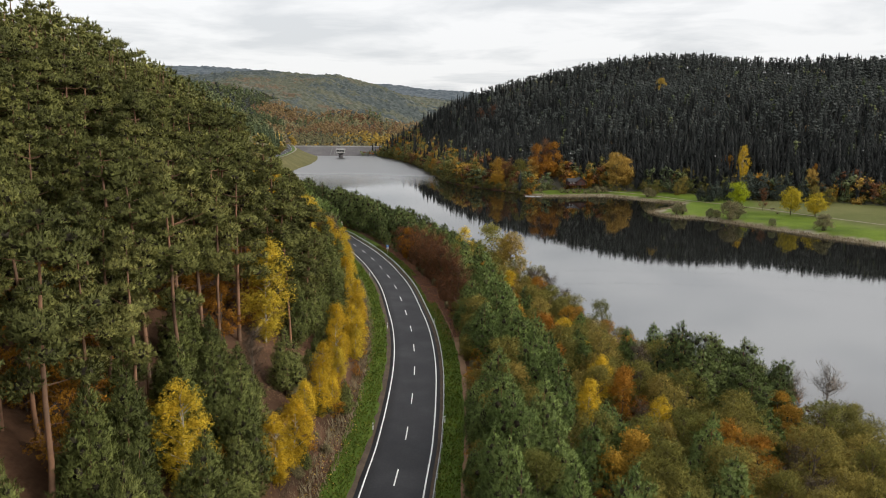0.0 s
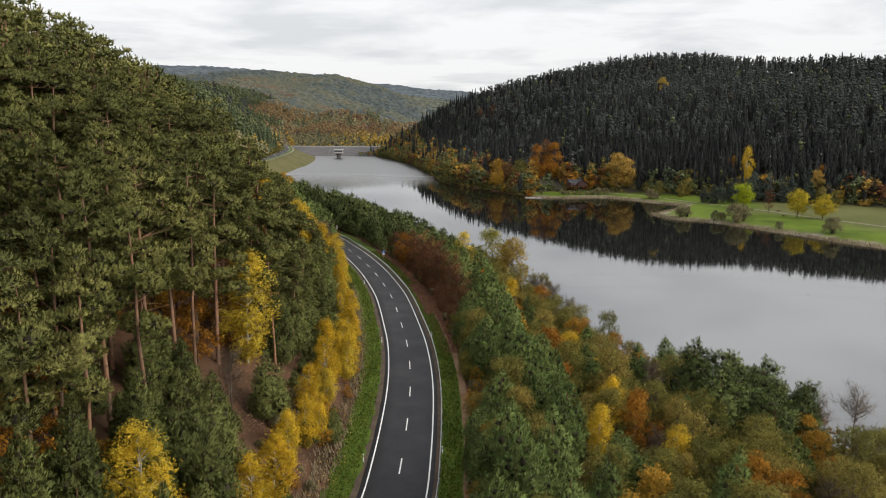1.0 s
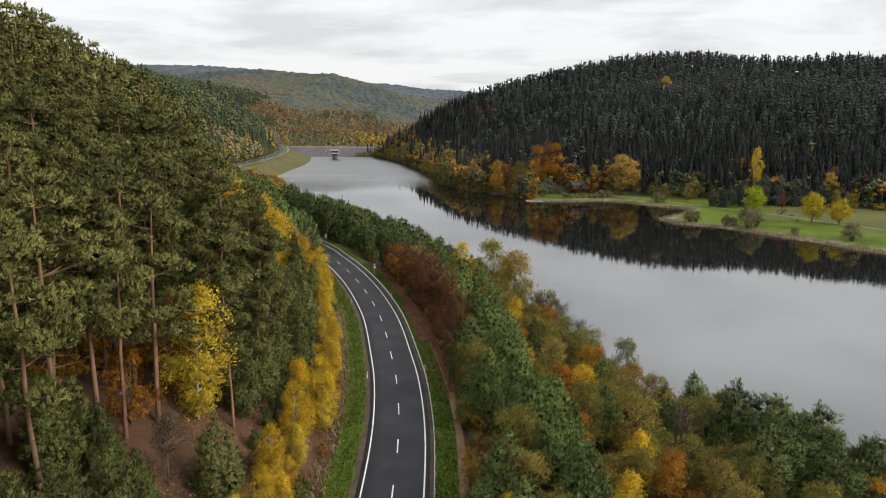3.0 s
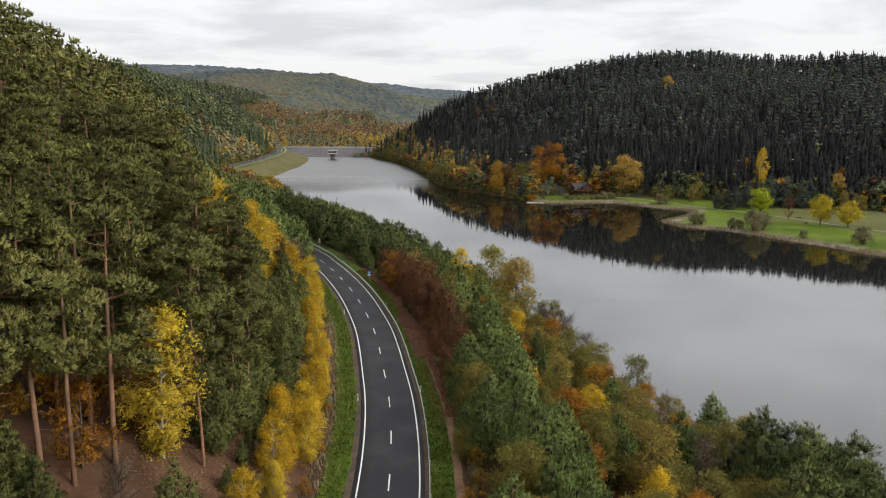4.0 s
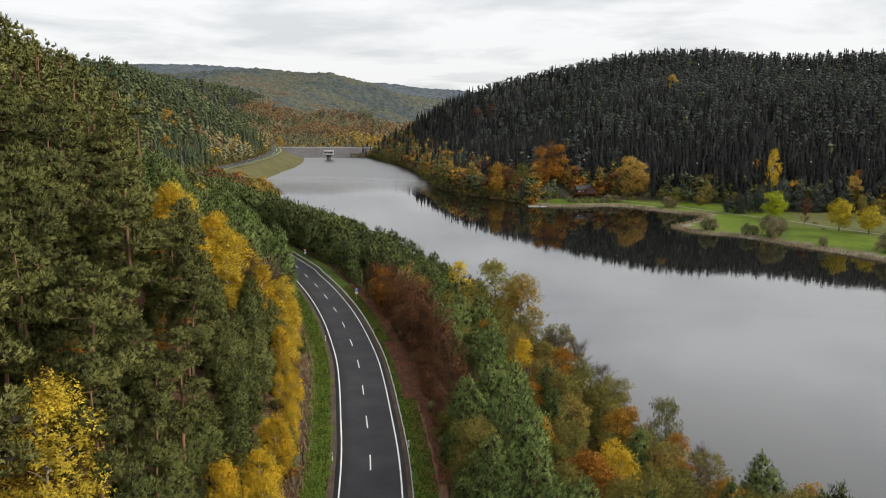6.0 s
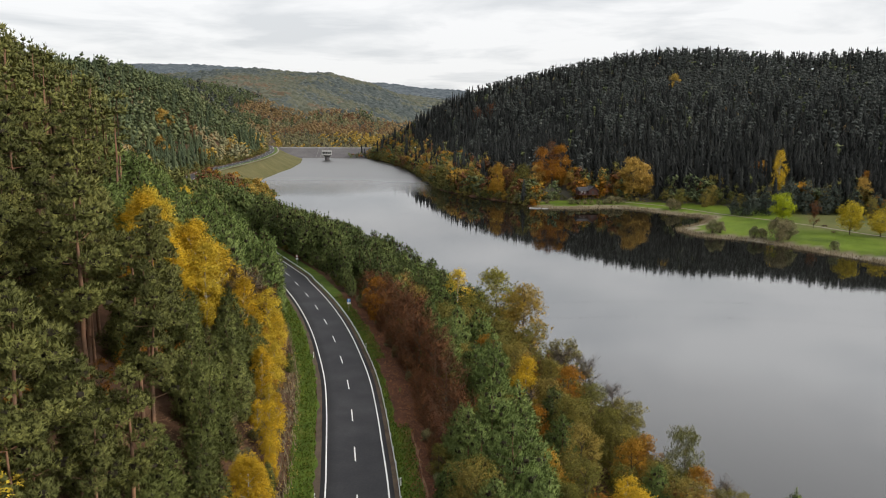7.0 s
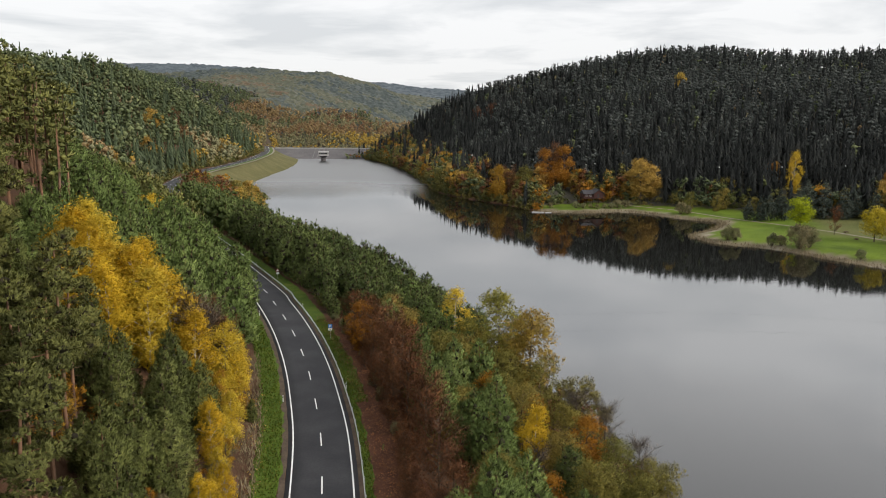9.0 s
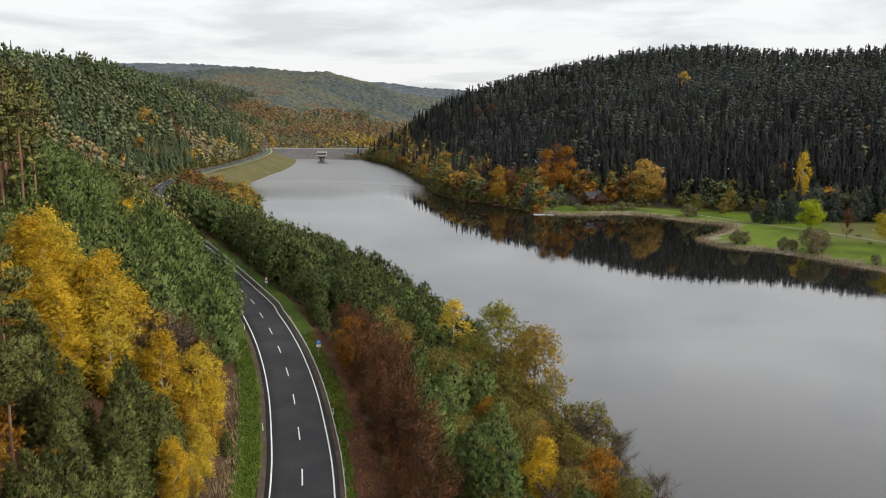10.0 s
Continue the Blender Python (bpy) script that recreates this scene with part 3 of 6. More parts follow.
def on_path(path, z):
    return np.array([np.interp(z, path[:, 2], path[:, 0]), np.interp(z, path[:, 2], path[:, 1]), z])


def sprays(rng, lobes, count, per, blade, wide, up=0.35, spread=0.75, shell=0.86, under=-0.3, heart=0.72, solid=ICO, soft=0.45, loose=0.0):
    """Crown of tufts: every tuft a spray of narrow blades on the skin of a lobe, shaded as a soft mass.
    lobes: (centre, radii). Gives vertices, triangles and the normals of the mass."""
    C = np.array([c for c, _ in lobes], float)
    R = np.array([np.broadcast_to(r, 3) for _, r in lobes], float)
    mid = C.mean(0) - (0, 0, 0.25 * np.ptp(C[:, 2]))
    share = R[:, 0] * (R[:, 0] + R[:, 2])
    which = rng.choice(len(C), int(count * 1.7), p=share / share.sum())
    d = unit(rng.normal(size=(len(which), 3)))
    out = unit((C[which] - mid) * (1, 1, 0.4) + 1e-6)
    keep = np.where((d * (out * 0.6 + (0, 0, 0.8))).sum(1) > under)[0][:count]
    which, d, out = which[keep], d[keep], out[keep]
    n = unit(d / R[which])
    c = C[which] + d * R[which] * rng.uniform(shell, 1.12, (len(d), 1))
    mass = unit(0.7 * n + 0.45 * out + (0, 0, 0.25) + rng.normal(0, soft, n.shape))
    k = len(c)
    a = unit(np.repeat(n * 0.75 + (0, 0, up), per, 0) + rng.normal(0, spread, (k * per, 3)))
    N = unit(np.repeat(mass, per, 0) + rng.normal(0, 0.4 * soft, a.shape))
    face = N - a * (a * N).sum(1)[:, None]
    b = np.cross(unit(face), a)
    L = blade * rng.uniform(0.65, 1.3, (k * per, 1))
    root = np.repeat(c, per, 0) - a * L * 0.25 + rng.normal(0, 1, a.shape) * loose
    V = np.stack([root + b * L * wide * 0.5, root - b * L * wide * 0.5, root + a * L], 1).reshape(-1, 3)
    F, NN = np.arange(len(V)).reshape(-1, 3), np.repeat(N, 3, 0)
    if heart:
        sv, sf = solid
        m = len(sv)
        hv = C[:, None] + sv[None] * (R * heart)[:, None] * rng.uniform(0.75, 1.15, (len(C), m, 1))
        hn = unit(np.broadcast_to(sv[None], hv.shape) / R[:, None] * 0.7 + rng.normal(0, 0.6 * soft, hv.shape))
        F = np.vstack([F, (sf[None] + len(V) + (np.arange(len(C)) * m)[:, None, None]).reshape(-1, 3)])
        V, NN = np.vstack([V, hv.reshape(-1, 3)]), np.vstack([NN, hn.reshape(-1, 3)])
    return V, F, NN


def tall_pine(seed, h=24.0, tufts=1500, per=8, blade=0.42, levels=8, limbs_on=True, solid=ICO, heart=0.48):
    """Scots pine: bare reddish trunk, and in the upper part a crown of broad billowing cushions."""
    rng = np.random.default_rng(seed)
    path = trunk_path(rng, h * 0.96, rng.uniform(0.01, 0.07))
    trunk = pipe(path, np.interp(path[:, 2], [0, h * 0.6, h], [0.26, 0.17, 0.04]), 6)
    limbs, lobes = [], []
    base = h * rng.uniform(0.40, 0.54)
    full = rng.uniform(0.85, 1.2)
    for z in np.linspace(base, h * 0.93, levels) + rng.uniform(-0.7, 0.7, levels):
        t = np.clip((z - base) / (h - base), 0, 1)
        reach = np.interp(t, [0, 0.3, 0.7, 1], [2.1, 2.9, 2.1, 0.6]) * full * rng.uniform(0.7, 1.2)
        a0 = rng.uniform(0, 6.28)
        m = rng.integers(2, 5) if t < 0.8 else 2
        for k in range(m):
            a = a0 + k * 6.28 / m + rng.normal(0, 0.4)
            r = reach * rng.uniform(0.55, 1.2)
            root = on_path(path, min(z, path[-1, 2]))
            tip = root + np.array([math.cos(a) * r, math.sin(a) * r, r * rng.uniform(0.05, 0.45)])
            if limbs_on:
                limbs.append(pipe([root, (root + tip) / 2 + (0, 0, -0.12), tip], [0.075, 0.05, 0.02], 3))
            w = rng.uniform(0.85, 1.5) * (1.1 - 0.3 * t)
            lobes.append((tip, (w, w, w * rng.uniform(0.5, 0.72))))
            if rng.uniform() < 0.5:
                lobes.append(((root + tip) / 2 + rng.normal(0, 0.3, 3), (w * 0.75, w * 0.75, w * 0.45)))
    lobes.append((on_path(path, h * 0.955), (1.0, 1.0, 0.85)))
    for z in np.linspace(h * 0.22, base, 6):   # dead branch stubs
        a, r = rng.uniform(0, 6.28), rng.uniform(0.7, 2.4)
        root = on_path(path, z)
        limbs.append(pipe([root, root + np.array([math.cos(a) * r, math.sin(a) * r, rng.uniform(-0.4, 0.3)])], [0.04, 0.012], 3))
    return trunk, join(limbs), sprays(rng, lobes, tufts, per, blade, 0.26, 0.5, 0.6, 0.62, -0.4, heart, solid, loose=0.06)


def cone_tree(seed, h=13.0, tufts=1200, per=8, blade=0.42, width=0.23, foot=0.05, power=0.7, lobe=1.15, levels=10, solid=ICO, heart=0.34):
    """Dense pine, green to the ground: uneven upturned boughs packed into a blunt cone."""
    rng = np.random.default_rng(seed)
    path = trunk_path(rng, h * 0.98, 0.03)
    trunk = pipe(path, np.interp(path[:, 2], [0, h], [0.15, 0.02]), 5)
    limbs, lobes = [], []
    for i in range(levels):
        t = (i + rng.uniform(0.15, 0.85)) / levels
        reach = h * width * (1 - t ** 1.7) ** power * rng.uniform(0.78, 1.15) * min(1, 0.75 + t * 1.6)
        a0 = rng.uniform(0, 6.28)
        m = 5 if t < 0.6 else (4 if t < 0.85 else 2)
        for k in range(m):
            a = a0 + k * 6.28 / m + rng.normal(0, 0.25)
            r = reach * rng.uniform(0.5, 0.95)
            root = on_path(path, h * (foot + (0.9 - foot) * t))
            tip = root + np.array([math.cos(a) * r, math.sin(a) * r, r * rng.uniform(0.15, 0.55)])
            w = (0.40 + 0.27 * reach) * rng.uniform(0.6, 1.3) * lobe
            lobes.append((tip, (w, w, w * rng.uniform(0.8, 1.5))))
            if k % 2 == 0:
                limbs.append(pipe([root, tip], [0.045, 0.015], 3))
    lobes += [(on_path(path, h * 0.90), (0.5, 0.5, 0.8)), (on_path(path, h * 0.96), (0.26, 0.26, 0.7))]
    return trunk, join(limbs), sprays(rng, lobes, tufts, per, blade, 0.20 if heart < 0.5 else 0.34, 1.0, 0.5, 0.45, -0.6, heart, solid, loose=0.1)


def broad_tree(seed, h=12.0, tufts=1500, per=6, blade=0.24, width=0.34, base=0.2, clumps=44, hang=0.0, bark_r=0.18, forks=10, wide=0.7, top=1.0, clump=0.085, heart=0.0, shell=0.35, solid=ICO):
    """Broadleaf: forked limbs and a crown of many uneven clumps with gaps. top: how pointed the crown is; hang: drooping sprays."""
    rng = np.random.default_rng(seed)
    path = trunk_path(rng, h * 0.86, 0.03)
    trunk = pipe(path, np.interp(path[:, 2], [0, h * 0.86], [bark_r, 0.03]), 6)
    mid, half = h * (1 + base) / 2, h * (1 - base) / 2
    limbs, lobes = [], []
    for k in range(clumps):
        u = rng.uniform(-1, 1)
        a = rng.uniform(0, 6.28)
        prof = math.sqrt(max(0.03, 1 - abs(u) ** 2)) * (1 if u < 0.1 else (1 - 0.45 * (u - 0.1) * (top - 1) / 0.9))
        r = h * width * prof * rng.uniform(0.35, 1.15)
        zc = mid + half * u * 0.93
        c = on_path(path, min(zc, h * 0.86)) * (1, 1, 0) + (math.cos(a) * r, math.sin(a) * r, zc)
        w = h * clump * rng.uniform(0.45, 1.45)
        lobes.append((c, (w, w, w * (0.85 + 0.5 * hang))))
        if k < forks * 2:
            root = on_path(path, max(h * base * 0.7, min(c[2] - r * 0.9, h * 0.8)))
            limbs.append(pipe([root, (root + c) / 2 + (0, 0, 0.15), c], [0.07, 0.045, 0.015], 3))
    return trunk, join(limbs), sprays(rng, lobes, tufts, per, blade, wide, 0.3 - hang, 0.9, shell, -0.75, heart, solid, loose=0.55 * blade)


def shrub(seed, h=4.0, tufts=420, per=6, blade=0.26, width=0.5):
    """Dense rounded shrub: stems fan out of the ground into leafy clumps."""
    rng = np.random.default_rng(seed)
    trunk = pipe([(0, 0, -0.2), (0.05, 0, h * 0.35)], [0.09, 0.03], 5)
    limbs, lobes = [], []
    for k in range(26):
        a, u = rng.uniform(0, 6.28), rng.uniform(0.1, 0.92) ** 0.8
        r = h * width * math.sqrt(1 - u * u) * rng.uniform(0.5, 1.05)
        tip = np.array([math.cos(a) * r, math.sin(a) * r, h * u])
        limbs.append(pipe([tip * (0.2, 0.2, 0), tip * (0.6, 0.6, 0.5) + (0, 0, 0.2), tip], [0.035, 0.025, 0.01], 3))
        w = h * rng.uniform(0.13, 0.2)
        lobes.append((tip, (w, w, w)))
    return trunk, join(limbs), sprays(rng, lobes, tufts, per, blade, 0.5, 0.3, 0.8, 0.5, -0.7, 0.0, loose=0.15)


def bare_tree(seed, h=12.0, width=0.28, twigs=3000, thick=0.03, leaves=0, leaf=0.2):
    """Leafless tree: limbs that fork into many fine upright twigs; a beech in winter keeps some dry leaves."""
    rng = np.random.default_rng(seed)
    path = trunk_path(rng, h * 0.85, 0.03)
    trunk = pipe(path, np.interp(path[:, 2], [0, h * 0.85], [0.16, 0.03]), 5)
    limbs, tv, tips = [], [], []
    for k in range(38):
        z = h * rng.uniform(0.08, 0.8)
        a, r = rng.uniform(0, 6.28), h * width * rng.uniform(0.4, 1.0) * (1.15 - 0.6 * z / h)
        root = on_path(path, z)
        tip = root + np.array([math.cos(a) * r, math.sin(a) * r, r * rng.uniform(0.6, 1.3)])
        tip[2] = min(tip[2], h)
        tips.append((tip * 0.75 + root * 0.25, (r * 0.42 + 0.3,) * 3))
        limbs.append(pipe([root, (root + tip) / 2 + (0, 0, -0.2), tip], [0.06, 0.04, 0.015], 3))
        m = twigs // 38
        q = root + (tip - root) * rng.uniform(0.25, 1, (m, 1)) + rng.normal(0, 0.3, (m, 3))
        d = rng.normal(size=(m, 3)) * 0.5 + (math.cos(a) * 0.3, math.sin(a) * 0.3, 0.5)
        d *= rng.uniform(0.5, 1.2, (m, 1))
        s = rng.normal(size=(m, 3)) * thick
        tv.append(np.stack([q, q + s, q + d], 1).reshape(-1, 3))
    tv = np.vstack(tv)
    tn = unit(tv * (1, 1, 0.3) - (0, 0, h * 0.1) + 1e-6)
    tf = np.arange(len(tv)).reshape(-1, 3)
    if leaves:
        lv, lf, ln = sprays(rng, tips, leaves // 5, 5, leaf, 0.6, 0.1, 1.0, 0.3, -0.8, 0.0)
        tv, tf, tn = np.vstack([tv, lv]), np.vstack([tf, lf + len(tv)]), np.vstack([tn, ln])
    return trunk, join(limbs), (tv, tf, tn)


KINDS = {}


def kind_of_tree(key, name, label, build, seeds, bark, leaf):
    """Templates of one kind: shared meshes of trunk, branches and crown, fine ones and lighter ones."""
    made, lighter = [], []
    for s, q in [(s, 1.0) for s in seeds] + [(s + 1000, 0.42) for s in seeds[:3]]:
        trunk, limbs, crown = build(s, q)
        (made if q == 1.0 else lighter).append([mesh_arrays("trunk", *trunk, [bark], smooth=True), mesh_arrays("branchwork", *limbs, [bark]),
                                                mesh_arrays("crown", crown[0], crown[1], [leaf, M_TWIG_SHADE], inner_twigs(crown[1]), normals=crown[2])])
    KINDS[key] = (name, label, made, lighter)


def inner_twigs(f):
    """1 for a crown's solid heart, painted dark as the shade among its twigs, 0 for its leaves."""
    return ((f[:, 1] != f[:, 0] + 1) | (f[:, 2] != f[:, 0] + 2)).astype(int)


def fine(n, q):
    return int(n * q)


def coarse(size, q):
    return size / q ** 0.42


kind_of_tree("pine", "pine_tree", "tall Scots pine with bare reddish trunk and green crown", lambda s, q: tall_pine(s, 24, fine(3400, q), 7, coarse(0.34, q)), (11, 12, 13, 14, 15, 16), M_BARK, M_PINE)
kind_of_tree("young", "young_pine_tree", "dense young pine with green boughs to the ground", lambda s, q: cone_tree(s, 13, fine(3000, q), 8, coarse(0.35, q), 0.21), (21, 22, 23, 24, 25), M_BARK, M_SLOPEPINE)
kind_of_tree("green", "lakeside_pine_tree", "bushy blue-green lakeside pine with dense rounded crown", lambda s, q: cone_tree(s, 13, fine(3100, q), 8, coarse(0.35, q), 0.23, 0.05, 0.6, 1.25), (26, 27, 28, 29), M_BARK, M_YOUNG)
kind_of_tree("dark", "dark_pine_tree", "dark green pine with rounded crown at the shore", lambda s, q: cone_tree(s, 13, fine(2800, q), 8, coarse(0.36, q), 0.25, 0.12, 0.55, 1.3), (36, 37, 38), M_BARK, M_DARKPINE)
kind_of_tree("blue", "young_spruce_tree", "bluish-grey young spruce at the edge of the meadow", lambda s, q: cone_tree(s, 13, fine(2400, q), 8, coarse(0.36, q), 0.21, 0.06, 0.8, 1.2), (96, 97, 98), M_DARK_BARK, M_BLUEPINE)
kind_of_tree("birch", "birch_tree", "yellow-leaved birch with slim pale trunk", lambda s, q: broad_tree(s, 13, fine(5200, q), 5, coarse(0.145, q), 0.18, 0.05, 120, 0.7, 0.12, 16, 0.75, 2.0, 0.07, 0.0, 0.1), (31, 32, 33, 34), M_BIRCH_BARK, M_BIRCH)
kind_of_tree("russet", "beech_tree", "russet-brown beech with dry leaves on fine twigs", lambda s, q: bare_tree(s, 12, 0.34, fine(3400, q), coarse(0.035, q), fine(3800, q), coarse(0.19, q)), (41, 42, 43), M_DARK_BARK, M_RUSSET)
kind_of_tree("orange", "autumn_tree", "broadleaf tree in orange and gold autumn leaf", lambda s, q: broad_tree(s, 11, fine(2900, q), 6, coarse(0.19, q), 0.27, 0.06, 44, 0, 0.16, 12, 0.65, 1.6, 0.115, 0.0, 0.4), (51, 52, 53), M_DARK_BARK, M_ORANGE)
kind_of_tree("olive", "broadleaf_tree", "broadleaf tree turning from olive green to brown", lambda s, q: broad_tree(s, 11, fine(3100, q), 6, coarse(0.19, q), 0.30, 0.04, 46, 0, 0.16, 12, 0.55, 1.2, 0.115, 0.0, 0.4), (61, 62, 63, 64), M_DARK_BARK, M_OLIVE)
kind_of_tree("lime", "lime_tree", "round-crowned park tree with bright yellow-green leaves", lambda s, q: broad_tree(s, 12, fine(1700, q), 6, coarse(0.30, q), 0.32, 0.22, 70, 0.0, 0.22, 12, 0.7, 1.0, 0.13, 0.0, 0.4), (71, 72), M_DARK_BARK, M_LIME)
kind_of_tree("gold", "golden_tree", "pointed broadleaf tree with golden yellow autumn leaves", lambda s, q: broad_tree(s, 12, fine(1700, q), 6, coarse(0.30, q), 0.26, 0.10, 44, 0.0, 0.22, 12, 0.7, 1.8, 0.115, 0.0, 0.4), (73, 74), M_DARK_BARK, M_GOLD)
kind_of_tree("yellow", "park_tree", "round-crowned park tree with pale yellow autumn leaves", lambda s, q: broad_tree(s, 12, fine(1700, q), 6, coarse(0.30, q), 0.32, 0.22, 70, 0.0, 0.22, 12, 0.7, 1.0, 0.13, 0.0, 0.4), (75, 76), M_DARK_BARK, M_YELLOW)
kind_of_tree("turning", "broadleaf_tree", "tall broadleaf tree with yellow-green crown turning orange", lambda s, q: broad_tree(s, 14, fine(4200, q), 6, coarse(0.20, q), 0.24, 0.22, 80, 0, 0.2, 14, 0.6, 1.2, 0.10, 0.0, 0.4), (65, 66), M_DARK_BARK, M_TURNING)
kind_of_tree("bare", "bare_tree", "leafless grey-brown tree with fine upright twigs", lambda s, q: bare_tree(s, 12, 0.26, fine(2600, q), coarse(0.03, q)), (81, 82, 83), M_DARK_BARK, M_BARE)
kind_of_tree("bush", "bush", "low brownish-green bush on the lake bank", lambda s, q: shrub(s, 4, fine(1000, q), 6, coarse(0.21, q)), (85, 86), M_DARK_BARK, M_BUSH)
kind_of_tree("under", "understory_tree", "small golden beech growing under tall pines", lambda s, q: broad_tree(s, 7, fine(600, q), 6, coarse(0.19, q), 0.38, 0.08, 34, 0, 0.08, 8, 0.7, 1.2, 0.10, 0), (87, 88), M_DARK_BARK, M_ORANGE)

# light copies for the woods further off
LOW = {}


def low_kind(key, pieces_list, bark, leaf):
    LOW[key] = (pieces_list, bark, leaf)


low_kind("pine", [tall_pine(s, 24, 60, 5, 1.1, 4, False, OCTA, 0.6) for s in (111, 112, 113, 114)], M_BARK, M_PINE)
low_kind("young", [cone_tree(s, 13, 60, 5, 0.95, 0.24, levels=5, lobe=1.25, solid=OCTA, heart=0.7) for s in (121, 122, 123)], M_BARK, M_PINE)
low_kind("dark", [cone_tree(s, 13, 70, 5, 0.9, 0.26, 0.08, 0.5, 1.25, 5, OCTA, 0.7) for s in (124, 125, 126)], M_BARK, M_DARKPINE)
for key, s0, leaf in (("shrub", 165, M_OLIVE), ("red_shrub", 145, M_RUSSET)):
    low_kind(key, [broad_tree(s, 4, 26, 5, 0.42, 0.45, 0.0, 7, forks=1, clump=0.18, heart=0.6, solid=OCTA) for s in (s0, s0 + 1)], M_DARK_BARK, leaf)
for key, s0, leaf in (("olive", 161, M_OLIVE), ("russet", 141, M_RUSSET), ("orange", 151, M_ORANGE), ("gold", 171, M_GOLD)):
    low_kind(key, [broad_tree(s, 13, 70, 5, 0.75, 0.33, 0.03, 16, forks=2, clump=0.12, heart=0.7, shell=0.7, solid=OCTA) for s in (s0, s0 + 1, s0 + 2)], M_DARK_BARK, leaf)
for key, s0, leaf in (("shore_olive", 361, M_SHOREOLIVE), ("shore_green", 365, M_FARPINE), ("shore_orange", 351, M_ORANGE), ("shore_russet", 341, M_RUSSET), ("shore_gold", 371, M_GOLD)):
    low_kind(key, [broad_tree(s, 13, 55, 5, 0.85, 0.28, 0.0, 16, forks=2, clump=0.12, heart=0.7, shell=0.7, top=1.7, solid=OCTA) for s in (s0, s0 + 1, s0 + 2)], M_DARK_BARK, leaf)
for key, s0, leaf in (("scrub", 461, M_SHOREOLIVE),):
    low_kind(key, [broad_tree(s, 13, 14, 5, 2.2, 0.40, 0.0, 6, forks=1, clump=0.24, heart=0.7, shell=0.7, solid=OCTA) for s in (s0, s0 + 1, s0 + 2)], M_DARK_BARK, leaf)
NONE = (np.zeros((0, 3)), np.zeros((0, 3), int))


def far_cone(seed, h=22.0, n=84, w=0.12):
    """Far spruce: slim spire of drooping boughs round a dense heart."""
    rng = np.random.default_rng(seed)
    z = h * (1 - rng.uniform(0.02, 1, n) ** 0.6 * 0.88)
    r = np.minimum((h - z) * w * 1.7, h * w) * rng.uniform(0.7, 1.25, n) + 0.25
    a = rng.uniform(0, 6.28, n)
    way = np.column_stack([np.cos(a), np.sin(a), 0 * a])
    side = np.column_stack([-np.sin(a), np.cos(a), 0 * a]) * (0.22 + 0.22 * r)[:, None]
    root = way * (r * 0.2)[:, None] + np.column_stack([0 * a, 0 * a, z + 0.9 + 0.35 * r])
    tip = way * r[:, None] + np.column_stack([0 * a, 0 * a, z - 0.25 * r])
    v = np.stack([root + side, root - side, tip], 1).reshape(-1, 3)
    nrm = np.repeat(unit(way + (0, 0, 0.55) + rng.normal(0, 0.12, way.shape)), 3, 0)
    f = np.arange(len(v)).reshape(-1, 3)
    ang = np.arange(6) * 2 * math.pi / 6
    ring = [np.column_stack([np.cos(ang) * q * h * w, np.sin(ang) * q * h * w, np.full(6, zz * h)]) * rng.uniform(0.8, 1.2, (6, 1)) ** (1, 1, 0) for q, zz in ((0.36, 0.10), (0.34, 0.42), (0.17, 0.72))]
    o = len(v)
    hv = np.vstack([*ring, [(0, 0, h * 1.01)]])
    hf = []
    for k in range(2):
        for j in range(6):
            i0, i1 = o + k * 6 + j, o + k * 6 + (j + 1) % 6
            hf += [(i1, i1 + 6, i0), (i1 + 6, i0 + 6, i0)]
    hf += [(o + 12 + (j + 1) % 6, o + 18, o + 12 + j) for j in range(6)]
    return NONE, NONE, (np.vstack([v, hv]), np.vstack([f, hf]), np.vstack([nrm, unit(hv * (1, 1, 0) + (0, 0, 0.5))]))


def far_round(seed, h=13.0, tufts=9, blade=1.9, clumps=5, width=0.3, low=0.5, fat=0.17, bole=None):
    """Far round-headed tree: a few cushions and sprays, on a visible stem where one shows."""
    rng = np.random.default_rng(seed)
    lobes = []
    for k in range(clumps):
        a, u = rng.uniform(0, 6.28), -0.8 + 1.75 * (k + rng.uniform()) / clumps
        r = h * width * math.sqrt(max(0.0, 1 - u * u)) * rng.uniform(0.3, 1)
        w = h * fat * rng.uniform(0.75, 1.2)
        lobes.append(((math.cos(a) * r, math.sin(a) * r, h * (low + (0.9 - low) * u)), (w, w, w * 0.85)))
    return (pipe([(0, 0, 0), (0, 0, h * 0.6)], [0.22, 0.15], 3) if bole else NONE), NONE, sprays(rng, lobes, tufts, 5, blade, 0.6, 0.4, 0.7, 0.8, -0.4, 0.85, OCTA, 0.14)


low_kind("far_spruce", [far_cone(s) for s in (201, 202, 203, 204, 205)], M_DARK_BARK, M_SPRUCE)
low_kind("far_fir", [far_round(s, 21, 30, 1.3, 7, 0.10, 0.50, 0.105, True) for s in (206, 207, 208, 209)], M_GREY_BARK, M_FIR_HAZE)
low_kind("far_scots", [far_round(s, 21, 24, 1.5, 6, 0.11, 0.52, 0.10, True) for s in (214, 215, 216)], M_BARK, M_FARPINE)
low_kind("far_cone_pine", [far_cone(s, 19, 60, 0.15) for s in (217, 218, 219)], M_DARK_BARK, M_MIDPINE)
low_kind("far_pine", [far_round(s, 17, 11, 1.8, 6, 0.16, 0.52, 0.12) for s in (211, 212, 213)], M_DARK_BARK, M_FARPINE)
